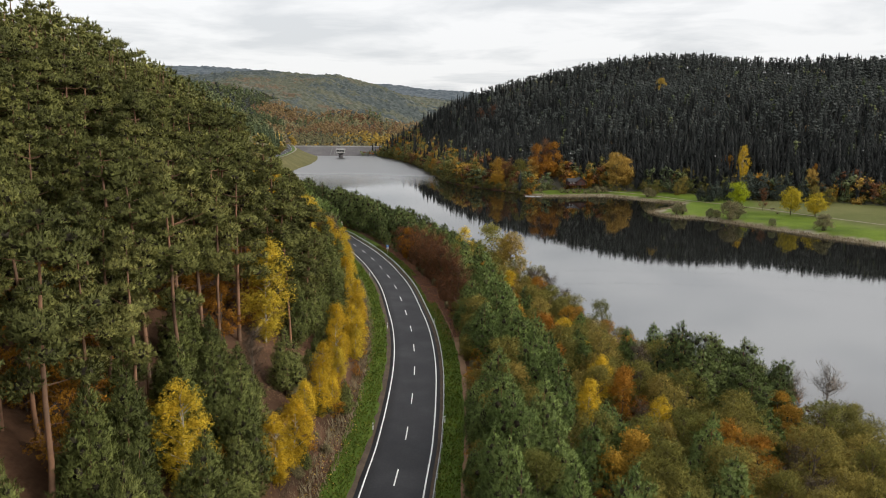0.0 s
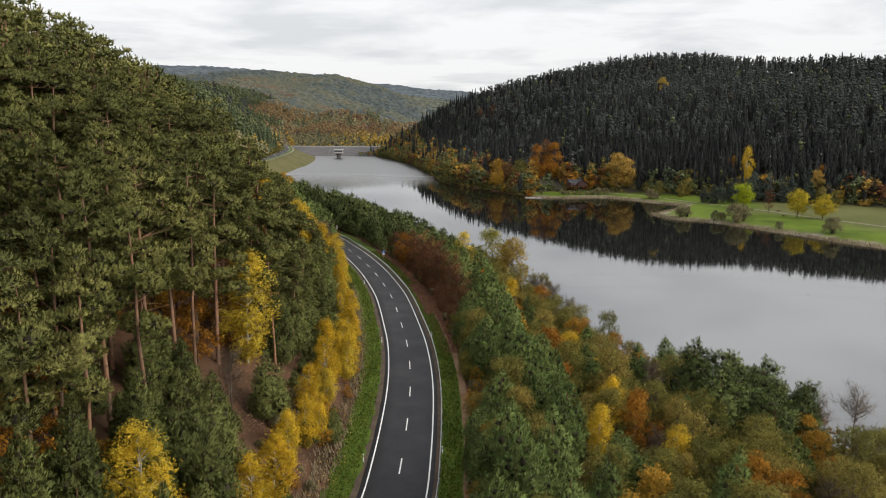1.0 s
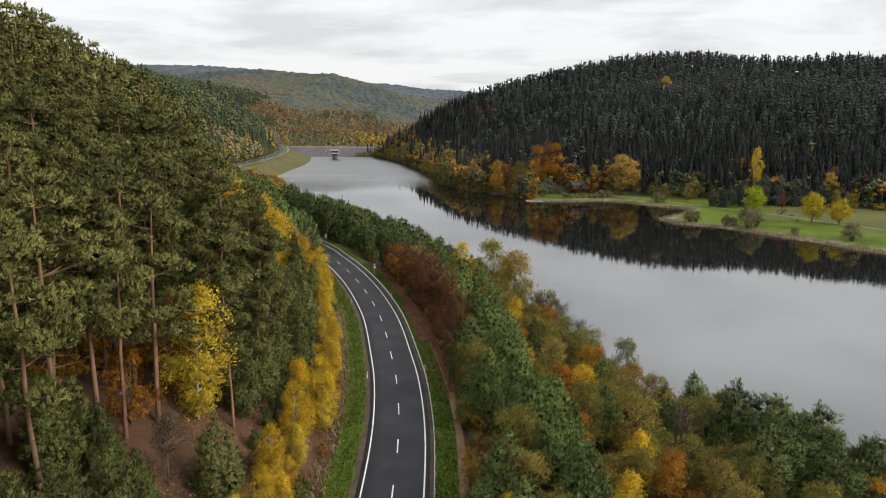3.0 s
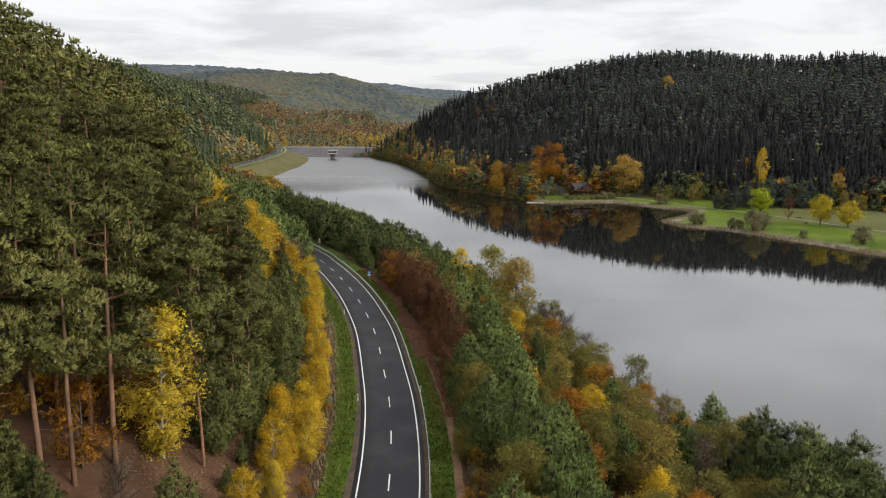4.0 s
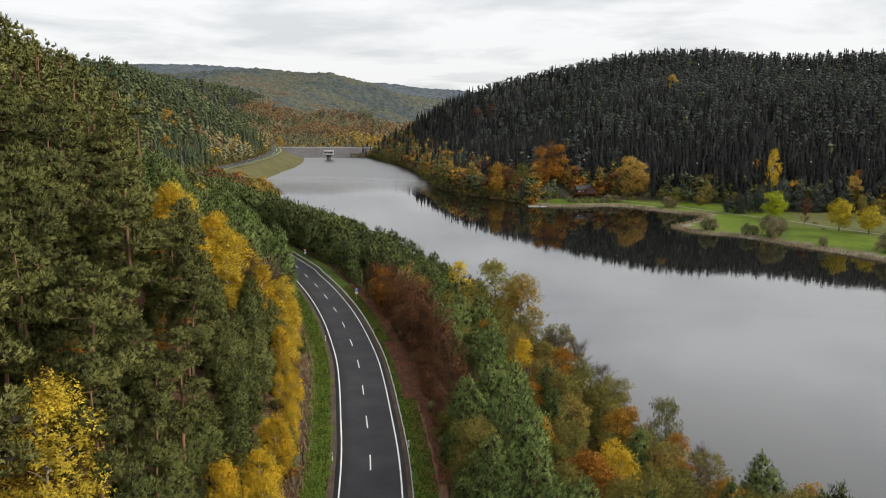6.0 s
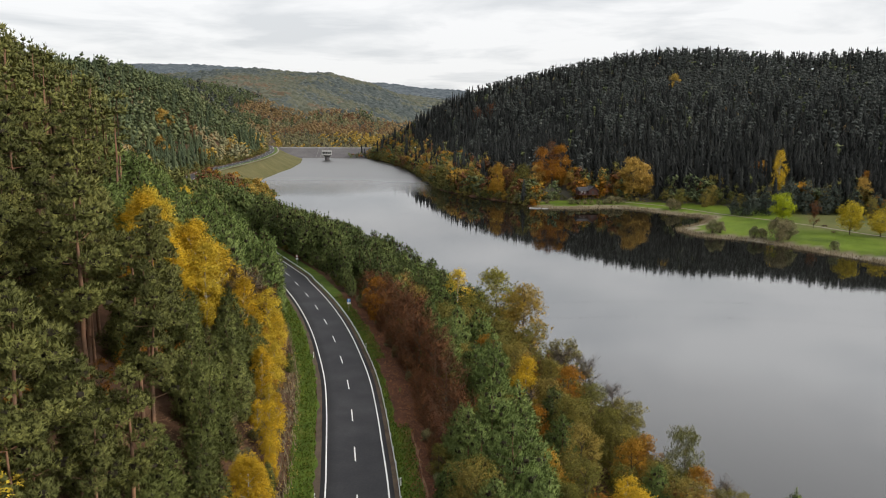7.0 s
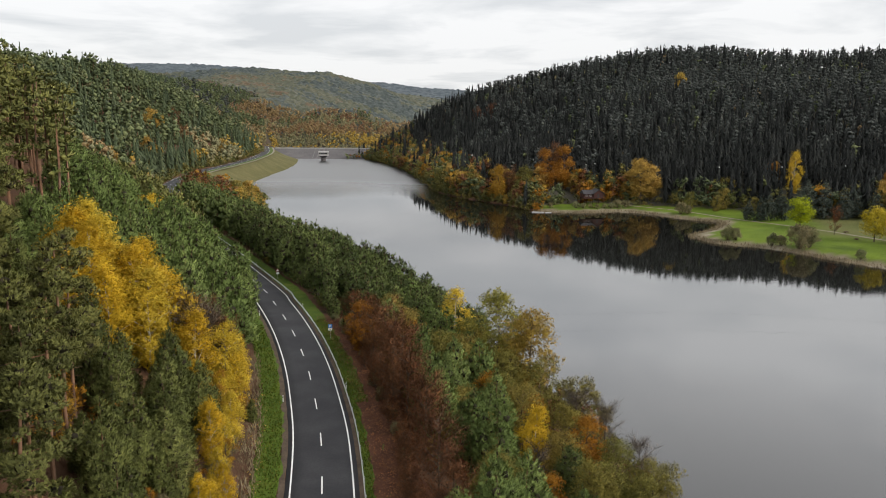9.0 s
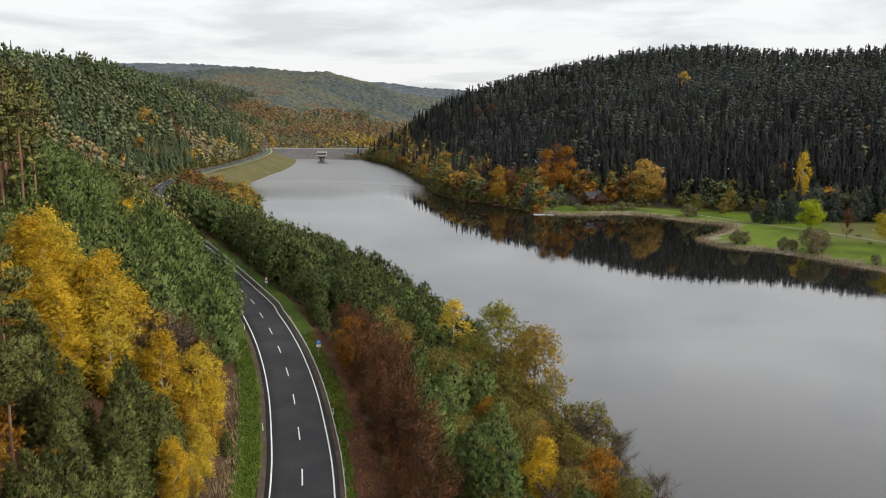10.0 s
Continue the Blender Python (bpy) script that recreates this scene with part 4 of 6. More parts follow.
for key, s0, leaf in (("far_olive", 221, M_FAROLIVE_HAZE), ("far_orange", 231, M_FARORANGE_HAZE), ("far_russet", 241, M_FARRUSSET), ("far_gold", 251, M_FARGOLD)):
    low_kind(key, [far_round(s) for s in (s0, s0 + 1, s0 + 2)], M_DARK_BARK, leaf)


def plant(key, x, y, h_rel=1.0, label="", squash=1.0, full=False):
    """One tree as a thing of its own, standing on the ground."""
    name, text, made, lighter = KINDS[key]
    made = lighter if y > 112 and not full and key not in ("orange", "russet", "gold") else made
    rng = random.Random(int(x * 131 + y * 977))
    mes = made[rng.randrange(len(made))]
    w = h_rel * rng.uniform(0.9, 1.12) * squash
    top = tagged(new(name), label or text, name.split("_")[-1], name.replace("_", " ") + "s by the road and lake")
    top.empty_display_size = 0.5
    top.matrix_basis = Matrix.Translation((x, y, max(height(x, y), LAKE - 0.3) - 0.15)) @ Matrix.Rotation(rng.uniform(0, 6.28), 4, "Z") @ Matrix.Diagonal((w, w, h_rel, 1))
    for me in mes:
        ob = new(me.name.split(".")[0], me)
        ob.parent = top
        if ob.name[0] != "t":
            tagged(ob, kind="stuff")
    return top


def wood(name, label, key, xs, ys, zs, scale, seed):
    """Many trees joined into one mesh, for woods nobody could count."""
    if not len(xs):
        return None
    templates, bark, leaf = LOW[key]
    rng = np.random.default_rng(seed)
    n = len(xs)
    which, ang, tone = rng.integers(0, len(templates), n), rng.uniform(0, 6.28, n), rng.uniform(0, 1, n)
    V, F, MI, T, NN, o = [], [], [], [], [], 0
    for k, (tr, li, cr) in enumerate(templates):
        sel = np.where(which == k)[0]
        if not len(sel):
            continue
        tv, tf = join([p for p in (tr, cr[:2]) if len(p[0])])
        tn = np.vstack([unit(tr[0] * (1, 1, 0) + 1e-6), cr[2]]) if len(tr[0]) else cr[2]
        c, s = np.cos(ang[sel])[:, None], np.sin(ang[sel])[:, None]
        sc = scale[sel][:, None]
        wide = sc * rng.uniform(0.85, 1.25, (len(sel), 1))
        X = (tv[None, :, 0] * c - tv[None, :, 1] * s) * wide + xs[sel][:, None]
        Y = (tv[None, :, 0] * s + tv[None, :, 1] * c) * wide + ys[sel][:, None]
        Z = tv[None, :, 2] * sc + zs[sel][:, None] - 0.2
        V.append(np.stack([X, Y, Z], 2).reshape(-1, 3))
        NN.append(np.stack([tn[None, :, 0] * c - tn[None, :, 1] * s, tn[None, :, 0] * s + tn[None, :, 1] * c, np.broadcast_to(tn[None, :, 2], X.shape)], 2).reshape(-1, 3))
        F.append((tf[None] + (np.arange(len(sel)) * len(tv))[:, None, None] + o).reshape(-1, 3))
        MI.append(np.tile((np.arange(len(tf)) >= len(tr[1])).astype(int), len(sel)))
        T.append(np.repeat(tone[sel], len(tv)))
        o += len(sel) * len(tv)
    me = mesh_arrays(name, np.vstack(V), np.vstack(F), [bark, leaf], np.concatenate(MI), np.concatenate(T), normals=np.vstack(NN))
    return tagged(new(name, me), label, "trees", kind="stuff")


def canopy(name, label, x0, x1, y0, y1, step, gap, tall, leaf, seed, keep=None):
    """Closed roof of a far wood: every tree a rounded crown of its own in one sheet. leaf: (material, upper bound of the mix)."""
    rng = np.random.default_rng(seed)
    gx, gy = np.arange(x0, x1, step), np.arange(y0, y1, step)
    X, Y = (q.ravel() for q in np.meshgrid(gx, gy))
    cols, rows = int((x1 - x0) / gap) + 3, int((y1 - y0) / gap) + 3
    jx, jy, jh, ju = (rng.uniform(-0.42, 0.42, (rows, cols)), rng.uniform(-0.42, 0.42, (rows, cols)), rng.uniform(0.55, 1.15, (rows, cols)), rng.uniform(size=(rows, cols)))
    ci, ri = ((X - x0) / gap).astype(int), ((Y - y0) / gap).astype(int)
    best, bump, tone = np.full(len(X), 9e9), np.zeros(len(X)), np.zeros(len(X))
    for a in (-1, 0, 1):
        for b in (-1, 0, 1):
            r, c = np.clip(ri + a, 0, rows - 1), np.clip(ci + b, 0, cols - 1)
            d = np.hypot(x0 + (c + 0.5 + jx[r, c]) * gap - X, y0 + (r + 0.5 + jy[r, c]) * gap - Y)
            nearer = d < best
            best = np.where(nearer, d, best)
            bump = np.where(nearer, jh[r, c], bump)
            tone = np.where(nearer, ju[r, c], tone)
    z, s = site(X, Y)
    top = z + tall * bump * (1 - 0.75 * np.clip(best / gap, 0, 1) ** 1.6) + rng.normal(0, 0.07 * tall, len(X))
    nx = len(gx)
    i = np.arange((len(gy) - 1) * nx).reshape(-1, nx)[:, :-1].ravel()
    f = np.column_stack([i, i + 1, i + nx + 1, i + nx])
    if keep is not None:
        f = f[keep(X, Y, s)[f].all(1)]
    mix_u = 0.55 * tone + 0.5 * wobble(X, Y, gap * 9) + 0.35 * wobble(X, Y, gap * 2.7)
    mi = np.searchsorted([b for _, b in leaf[:-1]], mix_u[f[:, 0]])
    me = mesh_arrays(name, np.column_stack([X, Y, top]), f, [m for m, _ in leaf], mi, tone, False)
    return tagged(new(name, me), label, "trees", kind="stuff")


def scatter(x0, x1, y0, y1, step, seed):
    rng = np.random.default_rng(seed)
    X, Y = np.meshgrid(np.arange(x0, x1, step), np.arange(y0, y1, step))
    X = X + (np.arange(X.shape[0]) % 2)[:, None] * step * 0.5
    X, Y = X.ravel(), Y.ravel()
    X, Y = X + rng.uniform(-0.45, 0.45, X.shape) * step, Y + rng.uniform(-0.45, 0.45, Y.shape) * step
    z, s = site(X, Y)
    return X, Y, z, s, rng

# ======== planting, place by place ========
def clear_of(X, Y, taken, gap):
    t = np.array(taken, float)
    return np.array([np.min(np.hypot(t[:, 0] - x, t[:, 1] - y)) > gap for x, y in zip(X, Y)]) if len(t) else np.ones(len(X), bool)


taken = []


def plant_all(key, rows, unit, **more):
    """rows of (x, y, height in metres); unit: the template's height."""
    for x, y, h in rows:
        plant(key, x, y, h / unit, **more)
        taken.append((x, y))


# ---- between road and lake: trees that stand out ----
plant_all("russet", [(-7, 131, 12), (-4, 120, 12), (-2, 112, 12.5), (0, 101, 12), (3, 92, 12), (5, 84, 11), (-8, 124, 10), (7, 76, 9), (-11, 141, 10)], 12)
plant_all("orange", [(-11, 129, 9)], 11)
plant_all("turning", [(14, 138, 17), (19, 128, 16.5)], 14)
plant_all("birch", [(5, 154, 14)], 13, label="pale yellow-green birch at the water's edge", squash=1.2)
plant_all("green", [(-11, 189, 13), (-5, 162, 13), (6, 112, 13), (10, 116, 13), (11, 68, 14), (13, 55, 14), (14, 60, 13), (12, 89, 13), (14, 74, 12.5),
                    (16, 35, 13), (17, 23, 13), (20, 14, 13), (13, -1, 13), (17, 3, 13), (18, -7, 12), (13, -22, 13), (22, -3, 11), (15, 45, 13), (12, 102, 12),
                    (20, 30, 12), (13, 8, 11), (4, 141, 12), (0, 150, 12), (18, -16, 12), (24, -14, 12)], 13)
plant_all("olive", [(36, 75, 12)], 11, squash=0.6)
plant_all("bare", [(24, 109, 12), (28, 106, 12), (37, 42, 11), (66, 36, 13), (59, 33, 11), (40, 70, 8), (31, 98, 10), (62, 26, 9)], 12)
plant_all("orange", [(24, 98, 10), (31, 25, 9), (11, 8, 7), (24, -4, 8), (41, 9, 9), (22, 36, 8)], 11)
plant_all("birch", [(17, 97, 10), (26, 57, 9), (25, 20, 8), (29, 52, 7), (26, 63, 8), (28, 30, 9), (34, 16, 9), (12, 13, 6)], 13, squash=1.2)
plant_all("olive", [(31, 89, 10), (27, 92, 10), (30, 40, 11), (60, 23, 10), (50, 5, 12), (64, 20, 10), (37, 19, 10), (25, 113, 11), (27, 48, 10), (32, 55, 9),
                    (29, 80, 9), (22, 82, 10), (38, 0, 10), (30, -3, 10), (45, 16, 10), (54, 14, 9), (35, 32, 9), (20, 118, 11), (22, 104, 9), (46, -8, 10)], 11)
plant_all("dark", [(44, 43, 15), (49, 41, 14), (54, 40, 14), (57, 33, 13), (44, 31, 13), (51, 29, 12), (48, 35, 13)], 13, label="bushy dark green pine at the water's edge", squash=1.15)
plant_all("dark", [(21, 90, 9)], 13)

X, Y, Z, S, rng = scatter(-60, 100, -34, 190, 4.9, 9)
pick = ~S["left"] & ~S["east"] & ~S["wet"] & (S["road"] > 10.6) & (S["shore"] > np.where(Y > 60, 4.5, 2)) & (X < 0.62 * (Y + 80) + 20)
X, Y, R, sh = X[pick], Y[pick], S["road"][pick], S["shore"][pick]
free = clear_of(X, Y, taken, 3.4)
for x, y, r, s in zip(X[free], Y[free], R[free], sh[free]):
    u = rng.uniform()
    if y > 150:
        plant("dark", x, y, rng.uniform(0.75, 0.95))
    elif y > 68 and r < 15:
        plant("russet", x, y, rng.uniform(0.6, 0.85))
    elif r < 21:
        plant("green" if u < 0.85 else "olive", x, y, rng.uniform(0.75, 0.95))
    elif s < 7:
        plant("olive" if u < 0.7 else "bush", x, y, rng.uniform(0.5, 0.8))
    else:
        plant("olive" if u < 0.62 else ("orange" if u < 0.74 else ("green" if u < 0.92 else "bare")), x, y, rng.uniform(0.6, 0.9))

# low growth along the far edge of the trail
for s in np.arange(-36, 66, 1.8):
    x, y, _ = at_road(S0 + s + rng.uniform(-1, 1), -rng.uniform(8.8, 10.4))
    plant(("bush", "under", "bush", "green", "olive")[rng.integers(0, 5)], x, y, rng.uniform(0.3, 0.5) if s % 5 else 0.55)
for s in np.arange(66, 230, 2.0):
    x, y, _ = at_road(S0 + s + rng.uniform(-1, 1), -rng.uniform(9.0, 10.4))
    plant(("russet", "bush", "russet")[rng.integers(0, 3)] if s < 140 else ("bush", "dark", "olive")[rng.integers(0, 3)], x, y, rng.uniform(0.25, 0.45))

X, Y, Z, S, rng = scatter(-30, 100, -34, 160, 3.6, 41)
pick = ~S["left"] & ~S["east"] & ~S["wet"] & (S["road"] > 14) & (S["shore"] > 0.5) & (rng.uniform(size=len(X)) < 0.8)
X, Y, Z = X[pick], Y[pick], Z[pick]
u = rng.uniform(size=len(X))
for key, m in (("shrub", u < 0.75), ("red_shrub", u >= 0.75)):
    wood("undergrowth", "low autumn undergrowth between the lakeside trees", key, X[m], Y[m], Z[m], rng.uniform(0.6, 1.2, m.sum()), 42)

# ---- lake side beyond the bend: dark pines, then autumn trees by the lay-by ----
X, Y, Z, S, rng = scatter(-120, 0, 185, 345, 4.2, 10)
pick = ~S["left"] & ~S["east"] & ~S["wet"] & (S["road"] > 9.0) & (S["shore"] > 1.5)
X, Y, Z = X[pick], Y[pick], Z[pick]
for i in range(len(X)):
    if Y[i] < 240:
        plant("dark", X[i], Y[i], rng.uniform(0.75, 1.25))
m = Y >= 240
wood("pine_belt", "dark green pines between road and lake", "dark", X[m], Y[m], Z[m], rng.uniform(0.9, 1.2, m.sum()), 11)
X, Y, Z, S, rng = scatter(-170, -80, 330, 470, 5.0, 12)
pick = ~S["left"] & ~S["wet"] & ~S["east"] & (S["road"] > 9) & (S["shore"] > 1) & ~((S["road"] < 22) & (Y > 345) & (Y < 392))
X, Y, Z, sh = X[pick], Y[pick], Z[pick], S["shore"][pick]
u = rng.uniform(size=len(X))
for key, m in (("gold", (sh < 14) & (u < 0.6)), ("olive", (sh < 14) & (u >= 0.6)), ("russet", (sh >= 14) & (u < 0.45)), ("orange", (sh >= 14) & (u > 0.85)), ("dark", (sh >= 14) & (u >= 0.45) & (u <= 0.85))):
    wood("lay_by_wood", "red-brown and golden autumn trees beside the lay-by", key, X[m], Y[m], Z[m], rng.uniform(0.5, 0.75, m.sum()), 13)

# ---- left of the road: birches along the verge and on the slope ----
taken = []
plant_all("birch", [(-22, 23, 15)], 13, squash=1.35)
taken += [(-20, 17), (-19, 12), (-18, 7), (-21, 19), (-17, 19), (-22, 14), (-20, 22)]      # kept open in front of the birch
plant_all("pine", [(-30, 9.5, 24), (-26.7, 10.8, 25), (-25.3, 13, 23), (-31, 21, 24), (-28.5, 22, 25), (-33, 27, 24), (-36, 16, 24), (-27, 31, 22), (-24, 35, 21), (-30, 37, 23), (-22, 50, 19), (-24, 55, 20), (-27, 59, 21), (-28, 64, 21), (-30, 70, 21), (-32, 75, 20), (-38, 72, 20), (-44, 80, 22), (-34, 63, 19), (-50, 90, 22), (-47, 73, 22)], 24)
plant_all("under", [(-36, -9, 7), (-34, -5, 6), (-37, -2, 7), (-33, -17, 6.5), (-40, -12, 7), (-39, 4, 7), (-33, 15, 6), (-44, 21, 7), (-41, 17, 7), (-34, 24, 6.5), (-30, 42, 6), (-33, 45, 7), (-29, 27, 5.5), (-31, 70, 6), (-36, 79, 7), (-41, 86, 7), (-78.8, 189, 9)], 7)
plant_all("birch", [(-18, -17, 12), (-42, 98, 15), (-39, 94, 14), (-36, 99, 15), (-33, 95, 14), (-38, 104, 15), (-43, 104, 15), (-40, 89, 13), (-36, 91, 13), (-32, 100, 14), (-45, 100, 15), (-47, 107, 15),
                    (-27, 95, 12), (-25, 100, 12), (-62, 161, 12), (-69, 181, 12), (-14, 37, 8)], 13, squash=1.2)
plant_all("bare", [(-29, 99, 14), (-28, 103, 13), (-20, 10, 8), (-31, 104, 13)], 12)
plant_all("russet", [(-26, 104, 12), (-29, 106, 12)], 12, squash=0.8)
plant_all("under", [(-33, 108, 9), (-23, 99, 6), (-24, 95, 6)], 7)
rng = np.random.default_rng(31)
for s in np.arange(-40, 122, 3.7):
    if s < -8 and rng.uniform() < 0.5 or 118 > s > -8 and rng.uniform() < 0.22:
        continue
    x, y, _ = at_road(S0 + s + rng.uniform(-1, 1), rng.uniform(9.3, 12.6))
    plant_all("birch", [(x, y, rng.uniform(3.5, 9.0))], 13, squash=rng.uniform(0.95, 1.35))

# ---- pine hillside above the road ----
X, Y, Z, S, rng = scatter(-240, 0, -75, 330, 5.3, 5)
pick = S["left"] & (S["road"] > 21) & (S["road"] < 130) & (X > -0.66 * (Y + 80) - 30) & (rng.uniform(size=len(X)) < 0.94)
X, Y, Z, R = X[pick], Y[pick], Z[pick], S["road"][pick]
free = clear_of(X, Y, taken, 3.0)
X, Y, Z, R = X[free], Y[free], Z[free], R[free]
u = rng.uniform(size=len(X))
tall = np.where(Y > 100, R > 45 - 8 * u, (R > 20) & (u < np.where(R < 40, np.where(Y < 90, 0.88, 0.6), 0.94)))
tall &= ~((Y > 230) & (R < 70)) & ~((Y > 50) & (Y < 104) & (X > -3 - 0.62 * (Y - 16)))
hs = rng.uniform(0.82, 1.12, len(X))
count = {"pine": 0, "young": 0}
limit = {"pine": 190, "young": 150}
rest = {"pine": [], "young": []}
for i in np.argsort(np.hypot(X - 8, np.where(Y > 10, Y - 10, np.where(Y < -60, Y + 60, 0)))):
    key = "pine" if tall[i] else "young"
    if count[key] < limit[key]:
        count[key] += 1
        plant("green" if key == "young" and Y[i] > 92 else key, X[i], Y[i], hs[i] * (1.0 if tall[i] else 0.95))
    else:
        rest[key].append(i)
for key, label in (("pine", "tall green pines covering the upper hillside"), ("young", "young green pines covering the lower hillside")):
    q = np.array(rest[key], int)
    wood("pine_wood", label, key, X[q], Y[q], Z[q], hs[q], 6)

# ---- lower fringe: young pines, a clearing with brown leaves, golden undergrowth ----
X, Y, Z, S, rng = scatter(-140, 0, -60, 330, 3.9, 7)
pick = S["left"] & (S["road"] > np.where(Y > 150, 7.2, np.where(Y > 118, 9.5, 13.5))) & (S["road"] < 22) & (rng.uniform(size=len(X)) < np.where(Y > 100, 0.95, 0.7))
pick &= ~((S["road"] < 15.5) & (Y > 2) & (Y < 48))
X, Y, Z = X[pick], Y[pick], Z[pick]
free = clear_of(X, Y + 1.5, taken, 3.8)
X, Y, Z = X[free], Y[free], Z[free]
m = Y < 185
for x, y in zip(X[m], Y[m]):
    if 14 < y < 50 and rng.uniform() < 0.6:
        plant("pine", x, y, rng.uniform(0.66, 0.86))
    else:
        plant("green" if y > 92 else "young", x, y, rng.uniform(0.65, 1.0) * (1.25 if y > 105 else 1))
wood("young_pine_wood", "young green pines above the road bend", "young", X[~m], Y[~m], Z[~m], rng.uniform(1.05, 1.4, (~m).sum()), 8)
X, Y, Z, S, rng = scatter(-75, -10, -30, 75, 5.2, 8)
pick = S["left"] & (S["road"] > 24) & (S["road"] < 62) & (rng.uniform(size=len(X)) < 0.5)
for x, y in zip(X[pick], Y[pick]):
    plant("under", x, y, rng.uniform(0.6, 1.1))

X, Y, Z, S, rng = scatter(-90, 0, -20, 96, 4.4, 36)
pick = S["left"] & (S["road"] > 12.5) & (S["road"] < 48) & (X > -0.66 * (Y + 60)) & (rng.uniform(size=len(X)) < np.where((Y > 6) & (Y < 60), np.where(S["road"] < 17, 0.45, 0.26), np.where(S["road"] < 28, 0.7, 0.4))) & ~((S["road"] < 16) & (Y > 2) & (Y < 40))
X, Y = X[pick], Y[pick]
free = clear_of(X, Y, taken, 2.6)
for x, y in zip(X[free], Y[free]):
    plant("young" if rng.uniform() < 0.86 else "under", x, y, rng.uniform(0.45, 0.8), squash=1.1)

rng = np.random.default_rng(33)
for k in range(120):
    x, y, _ = at_road(S0 + rng.uniform(-6, 104), rng.uniform(8.8, 16.0))
    key = ("bush", "under", "young", "bush")[k % 4]
    plant(key, x, y, rng.uniform(0.22, 0.5))

# woods behind the start of the flight
X, Y, Z, S, rng = scatter(-110, 75, -150, -30, 5.6, 34)
for key, m in (("pine", S["left"] & (S["road"] > 14) & (Y < -70)), ("young", ~S["left"] & (S["road"] > 11) & (S["road"] < 30)), ("olive", ~S["left"] & (S["road"] >= 30) & (S["shore"] > 2))):
    m &= ~S["wet"] & ~S["east"] & (Y < np.where(S["left"], -70, -34))
    wood("roadside_wood", "mixed pines and autumn trees along the road", key, X[m], Y[m], Z[m], rng.uniform(0.75, 1.0, m.sum()), 35)

# ---- far bank: dark spruce hill, autumn trees at its foot ----
X, Y, Z, S, rng = scatter(-140, 760, 215, 960, 5.3, 15)
crest_gap, crest_side, _, _ = line_distance(X, Y, CREST_FAR)
pick = S["east"] & ~S["wet"] & ~S["meadow"] & (S["shore"] > np.where(X < 45, 0.3, 2)) & (S["out"] < 520) & ~((crest_side > 0) & (crest_gap > 30)) & (X < 0.66 * (Y + 80) + 40)
for ax, ay in ((52, 452), (58, 460), (64, 457), (25, 450), (106, 437), (112, 438), (186, 420), (190, 424)):      # room round the autumn trees that stand out
    pick &= (np.hypot(X - ax, Y - ay) > 8) & ~((np.abs(X - ax) < 6) & (Y < ay) & (Y > ay - 22))
X, Y, Z = X[pick], Y[pick], Z[pick]
out = S["out"][pick] + rng.normal(0, 6, len(X))
u = rng.uniform(size=len(X))
at_meadow = X > 110
low = out < np.where(at_meadow, 10, 26)
odd = rng.uniform(size=len(X))
hs = rng.uniform(0.58, 0.96, len(X)) * np.where(wobble(X, Y, 60) > 0.2, 1.06, 0.95)
mix_low = u
# pale firs take over upslope to imitate haze, near-black spruces below for shade
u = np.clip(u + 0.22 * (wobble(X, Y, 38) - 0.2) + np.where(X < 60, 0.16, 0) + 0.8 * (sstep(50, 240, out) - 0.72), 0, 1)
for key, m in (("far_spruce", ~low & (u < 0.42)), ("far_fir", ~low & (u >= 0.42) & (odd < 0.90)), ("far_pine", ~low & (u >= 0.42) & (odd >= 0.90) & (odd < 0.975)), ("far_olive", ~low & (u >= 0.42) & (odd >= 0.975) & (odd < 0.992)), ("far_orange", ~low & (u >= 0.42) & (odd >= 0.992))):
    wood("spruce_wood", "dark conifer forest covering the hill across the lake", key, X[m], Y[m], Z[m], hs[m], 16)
for key, lo, hi in (("shore_olive", 0, 0.42), ("shore_green", 0.42, 0.60), ("shore_orange", 0.60, 0.69), ("shore_russet", 0.69, 0.80), ("shore_gold", 0.80, 0.86), ("far_spruce", 0.86, 1)):
    m = low & (mix_low >= lo) & (mix_low < hi)
    wood("shore_wood", "mixed autumn trees along the foot of the far hill", key, X[m], Y[m], Z[m], rng.uniform(0.75, 1.2, m.sum()), 17)
X, Y, Z, S, rng = scatter(-140, 120, 380, 900, 3.2, 18)
pick = (S["shore"] < np.where(S["wet"], 1.0, 4.5)) & (S["east"] | S["wet"]) & (X > -130) & ~S["meadow"] & ~((X > 40) & (Y < 426))
pick &= np.hypot(X + 161, Y - 838) > 40
wood("shore_wood", "low bushes hanging over the water along the far bank", "scrub", X[pick], Y[pick], np.maximum(Z[pick], LAKE), rng.uniform(0.25, 0.55, pick.sum()), 19)
# autumn trees that stand out across the lake
plant_all("orange", [(24, 450, 21), (52, 452, 25), (64, 458, 26), (181, 441, 13), (73, 455, 14), (186, 446, 12), (225, 400, 12), (-45, 675, 14), (-30, 590, 13)], 11)
plant_all("gold", [(48, 449, 17), (70, 452, 12)], 12)
plant_all("russet", [(30, 452, 20), (58, 462, 27), (-60, 700, 15), (26, 772, 22), (12, 784, 20)], 12)
plant_all("gold", [(106, 436, 24), (112, 438, 21), (102, 442, 17), (97, 440, 9), (-8, 517, 15), (2, 485, 14), (28, 438, 6), (78, 446, 9), (215, 382, 15), (198, 706, 20)], 12)
plant_all("olive", [(-14, 520, 14), (6, 478, 14), (14, 466, 13), (40, 450, 18), (-26, 575, 13), (152, 428, 13), (160, 405, 8), (38, 440, 10)], 11)

